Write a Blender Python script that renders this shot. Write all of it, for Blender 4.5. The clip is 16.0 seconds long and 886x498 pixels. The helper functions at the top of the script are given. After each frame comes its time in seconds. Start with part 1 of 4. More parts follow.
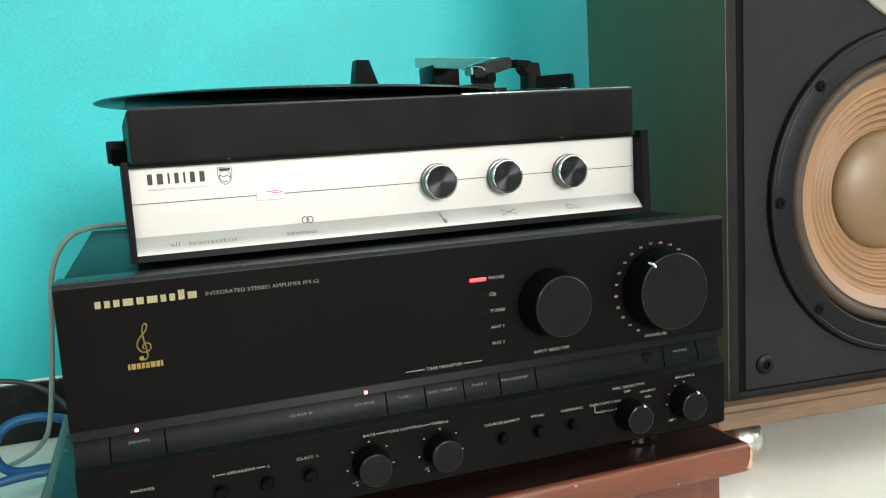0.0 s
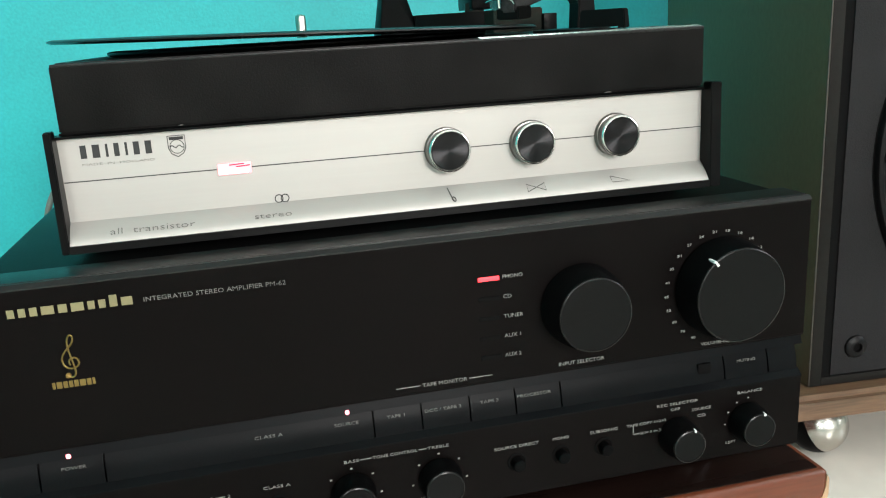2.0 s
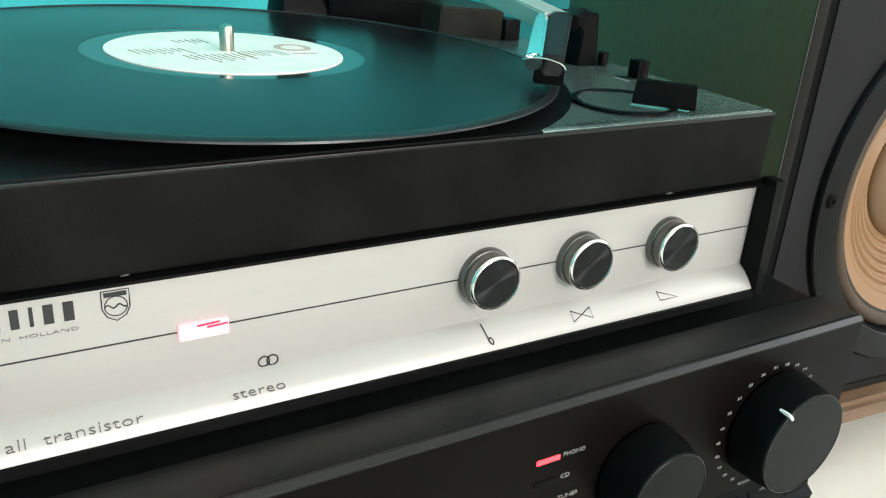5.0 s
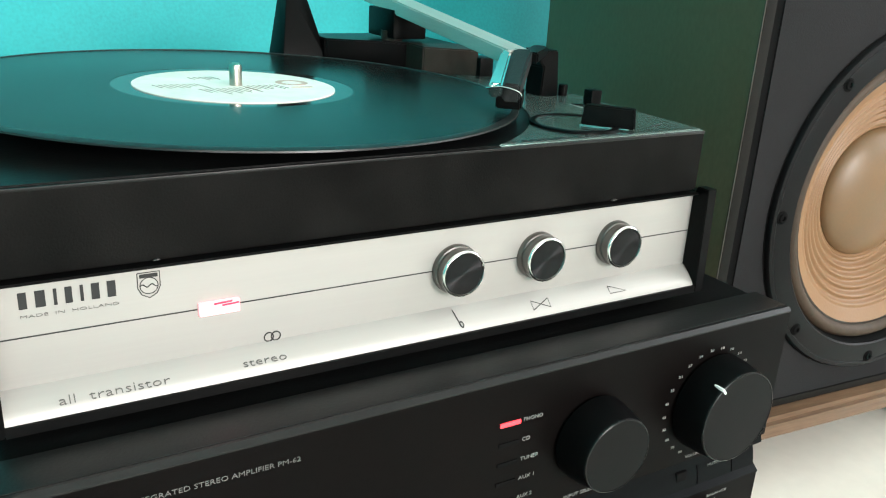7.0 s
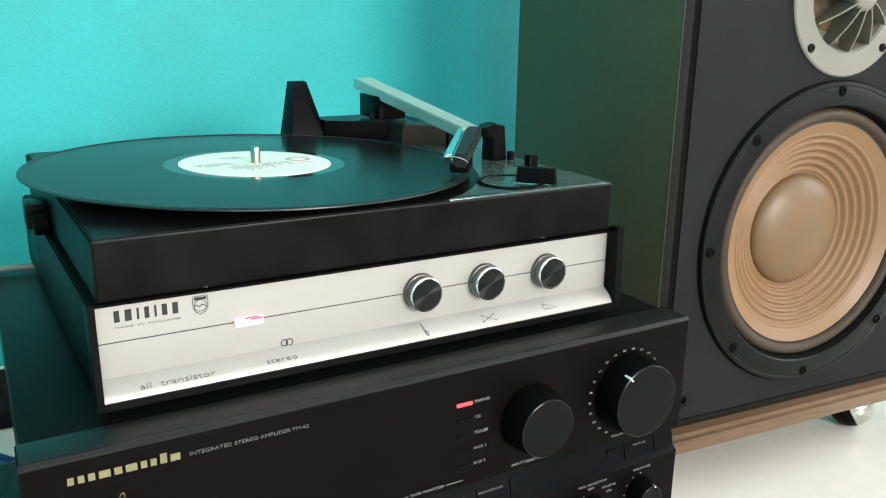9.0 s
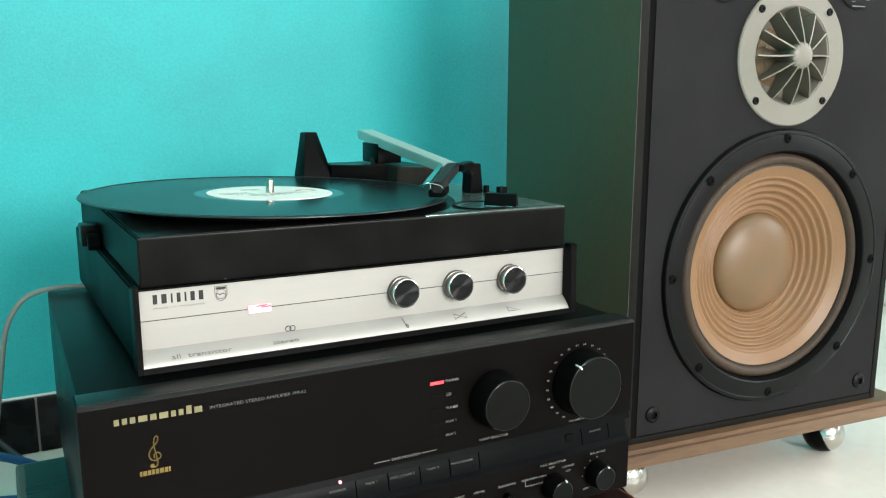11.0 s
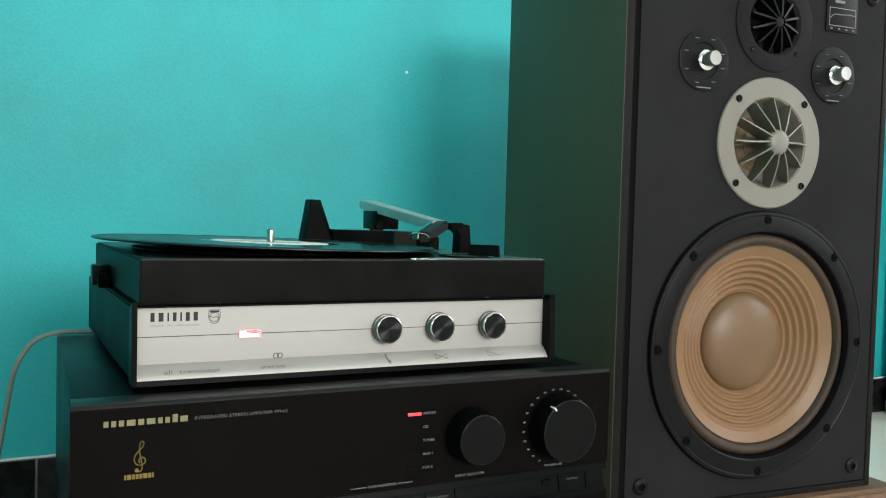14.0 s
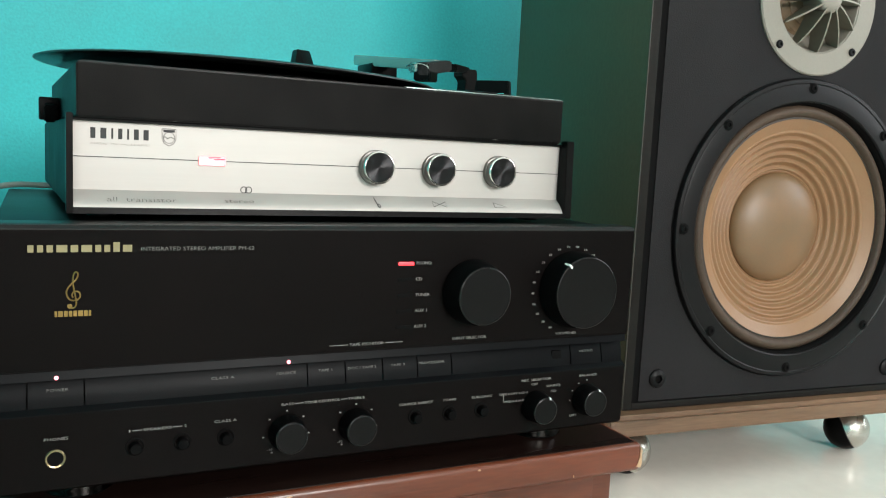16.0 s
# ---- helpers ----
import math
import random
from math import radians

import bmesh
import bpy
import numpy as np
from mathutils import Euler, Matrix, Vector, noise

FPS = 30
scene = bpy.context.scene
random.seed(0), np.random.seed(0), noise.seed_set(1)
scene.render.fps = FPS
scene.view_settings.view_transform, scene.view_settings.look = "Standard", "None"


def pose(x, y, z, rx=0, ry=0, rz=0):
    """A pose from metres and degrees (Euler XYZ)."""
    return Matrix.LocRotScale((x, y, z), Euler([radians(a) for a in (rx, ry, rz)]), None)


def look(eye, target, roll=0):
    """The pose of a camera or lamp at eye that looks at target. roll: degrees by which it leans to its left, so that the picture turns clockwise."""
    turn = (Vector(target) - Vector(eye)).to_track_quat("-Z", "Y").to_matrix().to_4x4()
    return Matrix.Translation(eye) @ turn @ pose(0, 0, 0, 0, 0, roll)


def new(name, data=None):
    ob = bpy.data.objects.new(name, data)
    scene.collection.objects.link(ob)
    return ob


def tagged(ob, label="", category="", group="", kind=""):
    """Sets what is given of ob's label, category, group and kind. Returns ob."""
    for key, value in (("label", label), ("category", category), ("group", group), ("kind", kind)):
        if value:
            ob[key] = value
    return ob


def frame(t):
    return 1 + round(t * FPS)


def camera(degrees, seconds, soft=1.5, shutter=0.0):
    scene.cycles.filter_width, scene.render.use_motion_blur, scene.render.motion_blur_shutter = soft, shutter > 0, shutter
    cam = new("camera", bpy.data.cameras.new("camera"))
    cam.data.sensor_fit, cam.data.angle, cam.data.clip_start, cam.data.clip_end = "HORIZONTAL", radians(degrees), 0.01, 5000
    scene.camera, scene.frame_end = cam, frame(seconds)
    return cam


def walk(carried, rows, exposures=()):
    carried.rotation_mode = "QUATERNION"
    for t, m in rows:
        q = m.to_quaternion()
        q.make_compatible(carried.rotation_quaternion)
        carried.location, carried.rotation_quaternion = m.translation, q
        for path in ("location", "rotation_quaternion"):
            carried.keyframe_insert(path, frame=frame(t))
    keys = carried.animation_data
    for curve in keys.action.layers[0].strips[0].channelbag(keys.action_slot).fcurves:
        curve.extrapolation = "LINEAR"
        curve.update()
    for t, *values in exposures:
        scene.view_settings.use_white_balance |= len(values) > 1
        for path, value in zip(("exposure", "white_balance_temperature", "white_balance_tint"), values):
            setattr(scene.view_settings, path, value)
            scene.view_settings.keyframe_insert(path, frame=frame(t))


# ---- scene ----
cam = camera(56.3, 16.0, 1.15)
# the plan below is drawn in units of K metres, with the floor at FLOOR
K, FLOOR = 0.915, 0.36
METRES, EYE, TURN = K, K * (0.75 - FLOOR), -19.5
ROWS = [
    (0.0, 0.0, 0.0, 0.0, -0.47, -8.0, 3.33),
    (0.5, 0.0189, 0.0118, 0.0003, 1.97, -9.5, 3.78),
    (1.0, 0.0311, 0.0386, 0.0098, 4.23, -11.26, 3.71),
    (1.5, 0.0361, 0.0749, 0.0102, 5.56, -13.0, 3.58),
    (2.0, 0.0458, 0.1208, 0.0326, 5.47, -14.89, 3.12),
    (2.5, 0.0447, 0.16, 0.0709, 3.72, -17.54, 2.56),
    (3.0, 0.0213, 0.1901, 0.0823, 0.04, -20.01, 1.7),
    (3.5, -0.0061, 0.2313, 0.0955, -3.91, -22.06, 0.1),
    (4.0, -0.032, 0.2745, 0.1078, -7.55, -22.94, -1.99),
    (4.5, -0.0669, 0.2917, 0.1111, -10.16, -23.31, -3.75),
    (7.0, -0.0855, 0.2147, 0.1158, -10.59, -19.98, -3.03),
    (7.5, -0.085, 0.1738, 0.128, -10.09, -19.01, -2.17),
    (8.0, -0.0874, 0.1286, 0.14, -9.99, -17.83, -1.38),
    (8.5, -0.0845, 0.0996, 0.1409, -10.13, -16.91, -1.04),
    (9.0, -0.0831, 0.067, 0.1464, -10.29, -15.85, -0.74),
    (11.5, -0.0605, -0.0878, 0.1141, -8.09, -9.08, -0.07),
    (12.0, -0.0513, -0.1007, 0.1003, -7.99, -7.39, -0.29),
    (12.5, -0.0455, -0.1138, 0.0856, -7.9, -5.78, -0.52),
    (13.0, -0.0446, -0.1217, 0.0812, -7.54, -4.21, -0.79),
    (13.5, -0.0437, -0.1249, 0.0696, -7.4, -3.26, -1.04),
    (14.0, -0.0422, -0.1251, 0.0634, -7.05, -2.17, -1.56),
    (14.5, -0.0401, -0.1237, 0.048, -6.86, -1.53, -2.77),
    (15.0, -0.0287, -0.1154, 0.0188, -7.08, -2.67, -2.99),
    (15.5, -0.0205, -0.0822, 0.0008, -6.89, -4.62, -2.71),
    (16.0, -0.021, -0.0268, -0.0197, -6.46, -6.73, -2.81),
]
EXPOSURES = [(0, 0.18), (1.2, -0.05), (4.5, 0.13), (8, 0.25), (9.2, 0.17), (11.5, 0.0), (13, -0.42), (14.5, -0.49), (15.5, -0.45), (16, -0.15)]
walk(cam, [(t, pose(0, 0, EYE, 0, 0, TURN) @ pose(METRES * x, METRES * y, METRES * z, 90 + pitch, roll, yaw)) for t, x, y, z, yaw, pitch, roll in ROWS], EXPOSURES)

# ---- world and light ----
world = bpy.data.worlds.new("sky")
scene.world = world
world.use_nodes = True
wn = world.node_tree
sky = wn.nodes.new("ShaderNodeTexSky")
sky.sky_type, sky.sun_disc = "NISHITA", False
sky.sun_elevation, sky.sun_rotation = radians(50), radians(150)
wn.links.new(sky.outputs[0], wn.nodes["Background"].inputs[0])
wn.nodes["Background"].inputs[1].default_value = 0.12

ROOM = dict(x0=-2.3, x1=3.3, y0=-2.7, y1=1.245, z0=FLOOR, z1=3.3)
WIN_BACK = (0.27, 1.23, 1.12, 2.12)    # x0, x1, z0, z1 of the window behind the camera
WIN_FILL = (-1.5, -0.6, 1.12, 2.12)  # opening added beside it for the left fill lamp
WIN_SIDE = (-1.7, 0.3, 1.2, 2.8)      # y0, y1, z0, z1 in the wall to the east


def window_light(name, eye, target, w, h, watts, colour):
    lamp = bpy.data.lights.new(name, "AREA")
    lamp.shape, lamp.size, lamp.size_y, lamp.energy, lamp.color = "RECTANGLE", w * K, h * K, watts, colour
    ob = new(name, lamp)
    at = lambda p: Vector((p[0] * K, p[1] * K, (p[2] - FLOOR) * K))
    ob.matrix_world = look(at(eye), at(target))
    return ob


window_light("window_daylight", (0.75, -2.68, 1.62), (0.75, 0, 1.62), 0.86, 0.90, 90, (1.0, 0.97, 0.94))
# fill lamp added on the left, no known window there
window_light("left_fill_light", (-1.05, -2.68, 1.62), (-1.05, 0, 1.62), 0.8, 0.90, 24, (1.0, 0.97, 0.94))
window_light("side_window_daylight", (3.28, -0.7, 2.0), (0, -0.7, 2.0), 1.9, 1.5, 52, (0.97, 0.98, 1.0))


# ---- materials ----
def mat(name, colour, rough=0.5, metal=0.0, var=0.12, scale=6.0, fine=180.0, bump=0.1, coat=0.0, stretch=(1, 1, 1), spec=0.5, second=None, rvar=0.08):
    """A surface with slow stains, fine grain in colour, relief and gloss; scale and fine are per metre."""
    m = bpy.data.materials.new(name)
    m.use_nodes = True
    t, b = m.node_tree, m.node_tree.nodes["Principled BSDF"]
    co = t.nodes.new("ShaderNodeTexCoord")
    mp = t.nodes.new("ShaderNodeMapping")
    mp.inputs["Scale"].default_value = stretch
    t.links.new(co.outputs["Object"], mp.inputs[0])

    def noise_at(sc, detail):
        n = t.nodes.new("ShaderNodeTexNoise")
        n.inputs["Scale"].default_value, n.inputs["Detail"].default_value = sc, detail
        t.links.new(mp.outputs[0], n.inputs["Vector"])
        return n.outputs["Fac"]
    big, small = noise_at(scale, 5), noise_at(fine, 3)
    mix = t.nodes.new("ShaderNodeMix")
    mix.data_type = "RGBA"
    c = Vector(colour)
    lo = Vector(second) if second else c * (1 - 2 * var)
    hi = c if second else c * (1 + 2 * var)
    mix.inputs["A"].default_value, mix.inputs["B"].default_value = (*lo, 1), (*hi, 1)
    add = t.nodes.new("ShaderNodeMath")
    add.operation = "MULTIPLY_ADD"
    add.inputs[1].default_value = 0.3
    t.links.new(small, add.inputs[0])
    sub = t.nodes.new("ShaderNodeMath")
    sub.operation = "MULTIPLY_ADD"
    sub.inputs[1].default_value, sub.inputs[2].default_value = 0.7, 0.0
    t.links.new(big, sub.inputs[0])
    t.links.new(sub.outputs[0], add.inputs[2])
    ramp = t.nodes.new("ShaderNodeMapRange")
    ramp.inputs[1].default_value, ramp.inputs[2].default_value = 0.3, 0.7
    t.links.new(add.outputs[0], ramp.inputs[0])
    t.links.new(ramp.outputs[0], mix.inputs["Factor"])
    t.links.new(mix.outputs["Result"], b.inputs["Base Color"])
    rr = t.nodes.new("ShaderNodeMapRange")
    rr.inputs[3].default_value, rr.inputs[4].default_value = max(0.02, rough - rvar), min(1, rough + rvar)
    t.links.new(big, rr.inputs[0])
    t.links.new(rr.outputs[0], b.inputs["Roughness"])
    b.inputs["Metallic"].default_value, b.inputs["Coat Weight"].default_value = metal, coat
    b.inputs["Coat Roughness"].default_value = 0.12
    b.inputs["Specular IOR Level"].default_value = spec
    if bump:
        bp = t.nodes.new("ShaderNodeBump")
        bp.inputs["Strength"].default_value, bp.inputs["Distance"].default_value = bump, 0.001
        t.links.new(small, bp.inputs["Height"])
        t.links.new(bp.outputs[0], b.inputs["Normal"])
    return m


def glow(name, colour, strength):
    m = mat(name, colour, 0.3, bump=0)
    b = m.node_tree.nodes["Principled BSDF"]
    b.inputs["Emission Color"].default_value, b.inputs["Emission Strength"].default_value = (*colour, 1), strength
    return m


TEAL = mat("teal_wall_paint", (0.014, 0.425, 0.446), 0.55, var=0.11, scale=3.5, fine=300, bump=0.25)
CEIL = mat("ceiling_paint", (0.78, 0.78, 0.75), 0.8, var=0.03)
# colour of the unseen walls, set pale to bounce light into the shadows
BOUNCEPAINT = mat("pale_bounce_paint", (0.62, 0.60, 0.56), 0.7, var=0.05)
TILE = mat("pale_floor_tile", (0.76, 0.72, 0.65), 0.15, var=0.04, scale=3, fine=60, bump=0.03, rvar=0.04, spec=0.18)
GRANITE = mat("black_granite", (0.008, 0.008, 0.0085), 0.28, var=0.3, scale=30, fine=500, bump=0.05, spec=0.14)
GROUT = mat("grey_grout", (0.35, 0.34, 0.32), 0.8)
CHIP = mat("bare_plaster", (0.8, 0.82, 0.8), 0.8)
WOODRED = mat("red_brown_varnished_wood", (0.112, 0.028, 0.012), 0.32, var=0.28, scale=9, fine=140, bump=0.15, stretch=(0.35, 3, 3), coat=0.06)
# table polish darkened for the shade and reflection of the amplifier
DARKTOP = mat("shaded_brown_polish", (0.010, 0.005, 0.004), 0.28, var=0.25, scale=14, fine=160, bump=0.05, stretch=(0.35, 3, 3), rvar=0.05, spec=0.15)
WOODWORN = mat("worn_bare_wood", (0.42, 0.27, 0.16), 0.7, var=0.25, scale=60)
WALNUT = mat("pale_plinth_wood", (0.140, 0.080, 0.045), 0.42, var=0.30, scale=8, fine=120, bump=0.2, stretch=(0.3, 3, 4))
AMPBLACK = mat("black_anodised_front", (0.0032, 0.0024, 0.0023), 0.40, metal=0.0, var=0.12, scale=12, fine=900, bump=0.05, spec=0.045)
AMPBAND = mat("black_button_strip", (0.0031, 0.0036, 0.0042), 0.36, var=0.12, scale=12, fine=900, bump=0.05, spec=0.055)
CASE = mat("black_painted_steel", (0.0042, 0.0044, 0.0044), 0.33, var=0.15, scale=10, fine=700, bump=0.12, spec=0.05)
# lighter, glossier black that paints the sheen of upper edges
EDGESHEEN = mat("black_edge_sheen", (0.008, 0.008, 0.008), 0.38, var=0.15, fine=700, spec=0.26)
KNOBBLACK = mat("black_knob", (0.0024, 0.0024, 0.0025), 0.42, var=0.15, fine=500, bump=0.06, spec=0.03)
KNOBFACE = mat("satin_black_knob_face", (0.0042, 0.0042, 0.0042), 0.36, var=0.12, fine=600, bump=0.04, spec=0.08)
GROOVE = mat("dark_gap", (0.004, 0.004, 0.004), 0.8, spec=0.05)
PRINT = mat("pale_print", (0.26, 0.25, 0.235), 0.6, var=0.05)
PRINTDIM = mat("dim_print", (0.165, 0.16, 0.15), 0.6, var=0.1)
GOLD = mat("gold_print", (0.225, 0.195, 0.10), 0.4, metal=0.3, var=0.1)
GOLDLEAF = mat("gold_sticker", (0.24, 0.16, 0.055), 0.35, metal=1.0, var=0.1)
BRASS = mat("brass", (0.40, 0.31, 0.18), 0.3, metal=1.0)
CHROME = mat("chrome", (0.82, 0.82, 0.80), 0.12, metal=1.0, var=0.03, bump=0.02)
DULLMETAL = mat("dull_nickel", (0.46, 0.43, 0.37), 0.30, metal=1.0, var=0.06)
TRIMGREY = mat("worn_grey_trim", (0.06, 0.06, 0.055), 0.5, var=0.2)
KNOBMETAL = mat("bright_turned_metal", (0.50, 0.49, 0.47), 0.34, metal=0.85, var=0.03, bump=0.02)
BALLCHROME = mat("dented_bright_metal", (0.58, 0.56, 0.52), 0.26, metal=1.0, var=0.06, fine=120, bump=0.5)
WHITE = mat("white_mark", (0.85, 0.85, 0.83), 0.5, var=0.02)
LEDRED = glow("red_led_bar", (1.0, 0.045, 0.06), 1.5)
LEDPINK = glow("red_led_dot", (1.0, 0.22, 0.27), 6.0)
LAMPPINK = glow("pilot_lamp_glow", (0.95, 0.34, 0.38), 1.0)
LAMPRED = glow("pilot_lamp_red", (0.62, 0.03, 0.07), 0.7)
KNOBRIM = mat("polished_black_rim", (0.009, 0.009, 0.009), 0.25, var=0.1, spec=0.25)
FOOTMETAL = mat("dark_bright_foot_metal", (0.05, 0.048, 0.045), 0.15, metal=1.0, var=0.06)
LAMPHOT = glow("pilot_lamp_core", (1.0, 0.62, 0.64), 1.8)
ALU = mat("brushed_aluminium", (0.402, 0.382, 0.360), 0.48, metal=0.45, var=0.014, scale=20, fine=240, bump=0.02, stretch=(0.12, 6, 6), rvar=0.03)
ALURIM = mat("polished_aluminium_rim", (0.72, 0.71, 0.68), 0.18, metal=1.0, var=0.03, bump=0.02)
ALUEDGE = mat("bright_aluminium", (0.17, 0.165, 0.155), 0.33, metal=1.0, var=0.03, bump=0.02)
BLACKINK = mat("black_ink", (0.012, 0.012, 0.012), 0.6)
LEATHERETTE = mat("black_leatherette", (0.0052, 0.0049, 0.0046), 0.44, var=0.4, scale=26, fine=1100, bump=0.12, spec=0.05)
PLASTIC = mat("black_plastic", (0.0036, 0.0036, 0.0036), 0.32, var=0.2, scale=15, fine=400, bump=0.06, spec=0.06)
# brown plastic; on housing_block it paints the lit tone of the housing
BROWNPLASTIC = mat("dark_brown_plastic", (0.035, 0.027, 0.022), 0.42, var=0.2, spec=0.2)
HEADDARK = mat("scuffed_dark_metal", (0.020, 0.020, 0.020), 0.5, var=0.4, scale=160, fine=900, bump=0.2, spec=0.15)
DECK = mat("dark_grey_deck", (0.22, 0.29, 0.27), 0.25, var=0.2, scale=20, fine=500, bump=0.06, metal=0.75, spec=0.6, rvar=0.04)
CAPMETAL = mat("spun_dark_metal", (0.020, 0.020, 0.021), 0.30, metal=0.9, var=0.1, bump=0.02)
VINYL = mat("black_vinyl", (0.006, 0.006, 0.006), 0.24, var=0.1, scale=10, fine=300, bump=0.0, rvar=0.0, spec=0.21)
VINYLRIM = mat("rounded_vinyl_rim", (0.012, 0.013, 0.013), 0.34, var=0.05, bump=0.0, rvar=0.0, spec=0.35)
VINYLSMOOTH = mat("smooth_vinyl", (0.020, 0.022, 0.022), 0.09, var=0.05, bump=0.0, rvar=0.02, spec=0.7)
INKGREY = mat("grey_ink", (0.10, 0.095, 0.09), 0.6)
PAPER = mat("cream_paper_label", (0.86, 0.83, 0.77), 0.6, var=0.06, scale=40)
PAPERINK = mat("grey_label_print", (0.30, 0.25, 0.21), 0.7)
PAPERPINK = mat("faded_pink_label_print", (0.62, 0.44, 0.37), 0.7)
DECKBLACK = mat("black_deck_plastic", (0.006, 0.0064, 0.0064), 0.32, var=0.2, scale=15, fine=500, bump=0.08, spec=0.16)
ARMGREY = mat("grey_green_arm_metal", (0.52, 0.54, 0.50), 0.34, metal=0.35, var=0.06, stretch=(6, 0.3, 6))
SPKSIDE = mat("black_ash_side", (0.106, 0.094, 0.058), 0.40, var=0.09, scale=3, fine=260, bump=0.10, stretch=(1, 1, 0.6), spec=0.12)
BAFFLE = mat("charcoal_baffle", (0.0192, 0.0188, 0.0196), 0.6, var=0.12, scale=7, fine=700, bump=0.25, spec=0.03)
EDGEGREY = mat("charcoal_edge", (0.0115, 0.0108, 0.0098), 0.5, var=0.15, spec=0.08)
BASKET = mat("black_basket", (0.0062, 0.0062, 0.0066), 0.38, var=0.2, fine=500, bump=0.08, spec=0.12)
WORNEDGE = mat("rubbed_olive_edge", (0.022, 0.019, 0.012), 0.5, var=0.3, scale=30)
RUBBER = mat("brown_black_surround", (0.050, 0.033, 0.022), 0.55, var=0.2, bump=0.05, spec=0.25)
RUBBERLIGHT = mat("brown_cone_lip", (0.016, 0.010, 0.006), 0.5, var=0.1)
CONE = mat("tan_paper_cone", (0.242, 0.130, 0.060), 0.46, var=0.12, scale=11, fine=420, bump=0.12, second=(0.205, 0.105, 0.047))
DOME = mat("tan_dust_cap", (0.186, 0.098, 0.042), 0.42, var=0.10, scale=24, fine=400, bump=0.05, second=(0.140, 0.088, 0.046), rvar=0.12)
MIDGREY = mat("satin_grey_metal", (0.205, 0.192, 0.162), 0.45, metal=0.2, var=0.05, fine=500, bump=0.05)
MIDBLADE = mat("grey_vane", (0.165, 0.156, 0.122), 0.42, metal=0.25, var=0.08)
MIDDARK = mat("brown_horn_throat", (0.15, 0.10, 0.055), 0.5, var=0.15)
BLUECABLE = mat("blue_cable_sheath", (0.009, 0.075, 0.20), 0.4, var=0.12)
GREYCABLE = mat("grey_cable_sheath", (0.22, 0.25, 0.23), 0.5, var=0.12)
BLACKCABLE = mat("black_cable_sheath", (0.02, 0.02, 0.02), 0.45)
LILAC = mat("grey_lilac_panel", (0.42, 0.42, 0.50), 0.4, var=0.05)
INKBLUE = mat("blue_black_frame", (0.012, 0.030, 0.038), 0.35, var=0.15)
WHITEPLASTIC = mat("white_plastic", (0.82, 0.82, 0.80), 0.35, var=0.03)
FRAMEPAINT = mat("white_window_paint", (0.75, 0.75, 0.72), 0.5, var=0.04)


def turned(m, axis, amount):
    """Gives a surface the circular brushing of turned metal or record grooves."""
    t, b = m.node_tree, m.node_tree.nodes["Principled BSDF"]
    tan = t.nodes.new("ShaderNodeTangent")
    tan.direction_type, tan.axis = "RADIAL", axis
    t.links.new(tan.outputs[0], b.inputs["Tangent"])
    b.inputs["Anisotropic"].default_value = amount


turned(CAPMETAL, "Y", 0.95)
turned(VINYL, "Z", 0.6)


# ---- building helpers ----
ORIGIN = {}


def thing(name, at, label, category, rz=0.0, local=False, group="", kind=""):
    """An empty at the thing's base. Parts are drawn in plan units, or, if local, from the base."""
    ob = new(name)
    ob.empty_display_size = 0.05
    ob.matrix_world = pose(at[0] * K, at[1] * K, (at[2] - FLOOR) * K, 0, 0, rz)
    ORIGIN[ob] = Vector((0, 0, 0)) if local else Vector(at)
    return tagged(ob, label, category, group, kind)


def finish(name, bm, material, o=Vector((0, 0, 0)), smooth=38):
    bm.transform(Matrix.Scale(K, 4) @ Matrix.Translation(-o))
    bmesh.ops.recalc_face_normals(bm, faces=bm.faces)
    me = bpy.data.meshes.new(name)
    bm.to_mesh(me)
    bm.free()
    me.materials.append(material)
    me.shade_smooth()
    me.set_sharp_from_angle(angle=radians(smooth))
    return new(name, me)


def part(name, bm, material, parent, label=""):
    root = parent
    while root.parent:
        root = root.parent
    ob = finish(name, bm, material, ORIGIN[root])
    ob.parent = parent
    return tagged(ob, label)


def solid(name, bm, material, label, category, kind="", at=(0, 0, FLOOR)):
    """A thing or piece of the setting that is one mesh."""
    ob = finish(name, bm, material, Vector(at))
    ob.location = (at[0] * K, at[1] * K, (at[2] - FLOOR) * K)
    ORIGIN[ob] = Vector(at)
    return tagged(ob, label, category, "", kind)


def box(x0, x1, y0, y1, z0, z1, bevel=0.0, bm=None, seg=2):
    own = bmesh.new()
    bmesh.ops.create_cube(own, size=1, matrix=Matrix.LocRotScale(((x0 + x1) / 2, (y0 + y1) / 2, (z0 + z1) / 2), None, (x1 - x0, y1 - y0, z1 - z0)))
    if bevel:
        bmesh.ops.bevel(own, geom=own.edges[:], offset=bevel, segments=seg, affect="EDGES", profile=0.6)
    return join(bm, own)


def join(bm, own):
    if bm is None:
        return own
    me = bpy.data.meshes.new("t")
    own.to_mesh(me)
    own.free()
    bm.from_mesh(me)
    bpy.data.meshes.remove(me)
    return bm


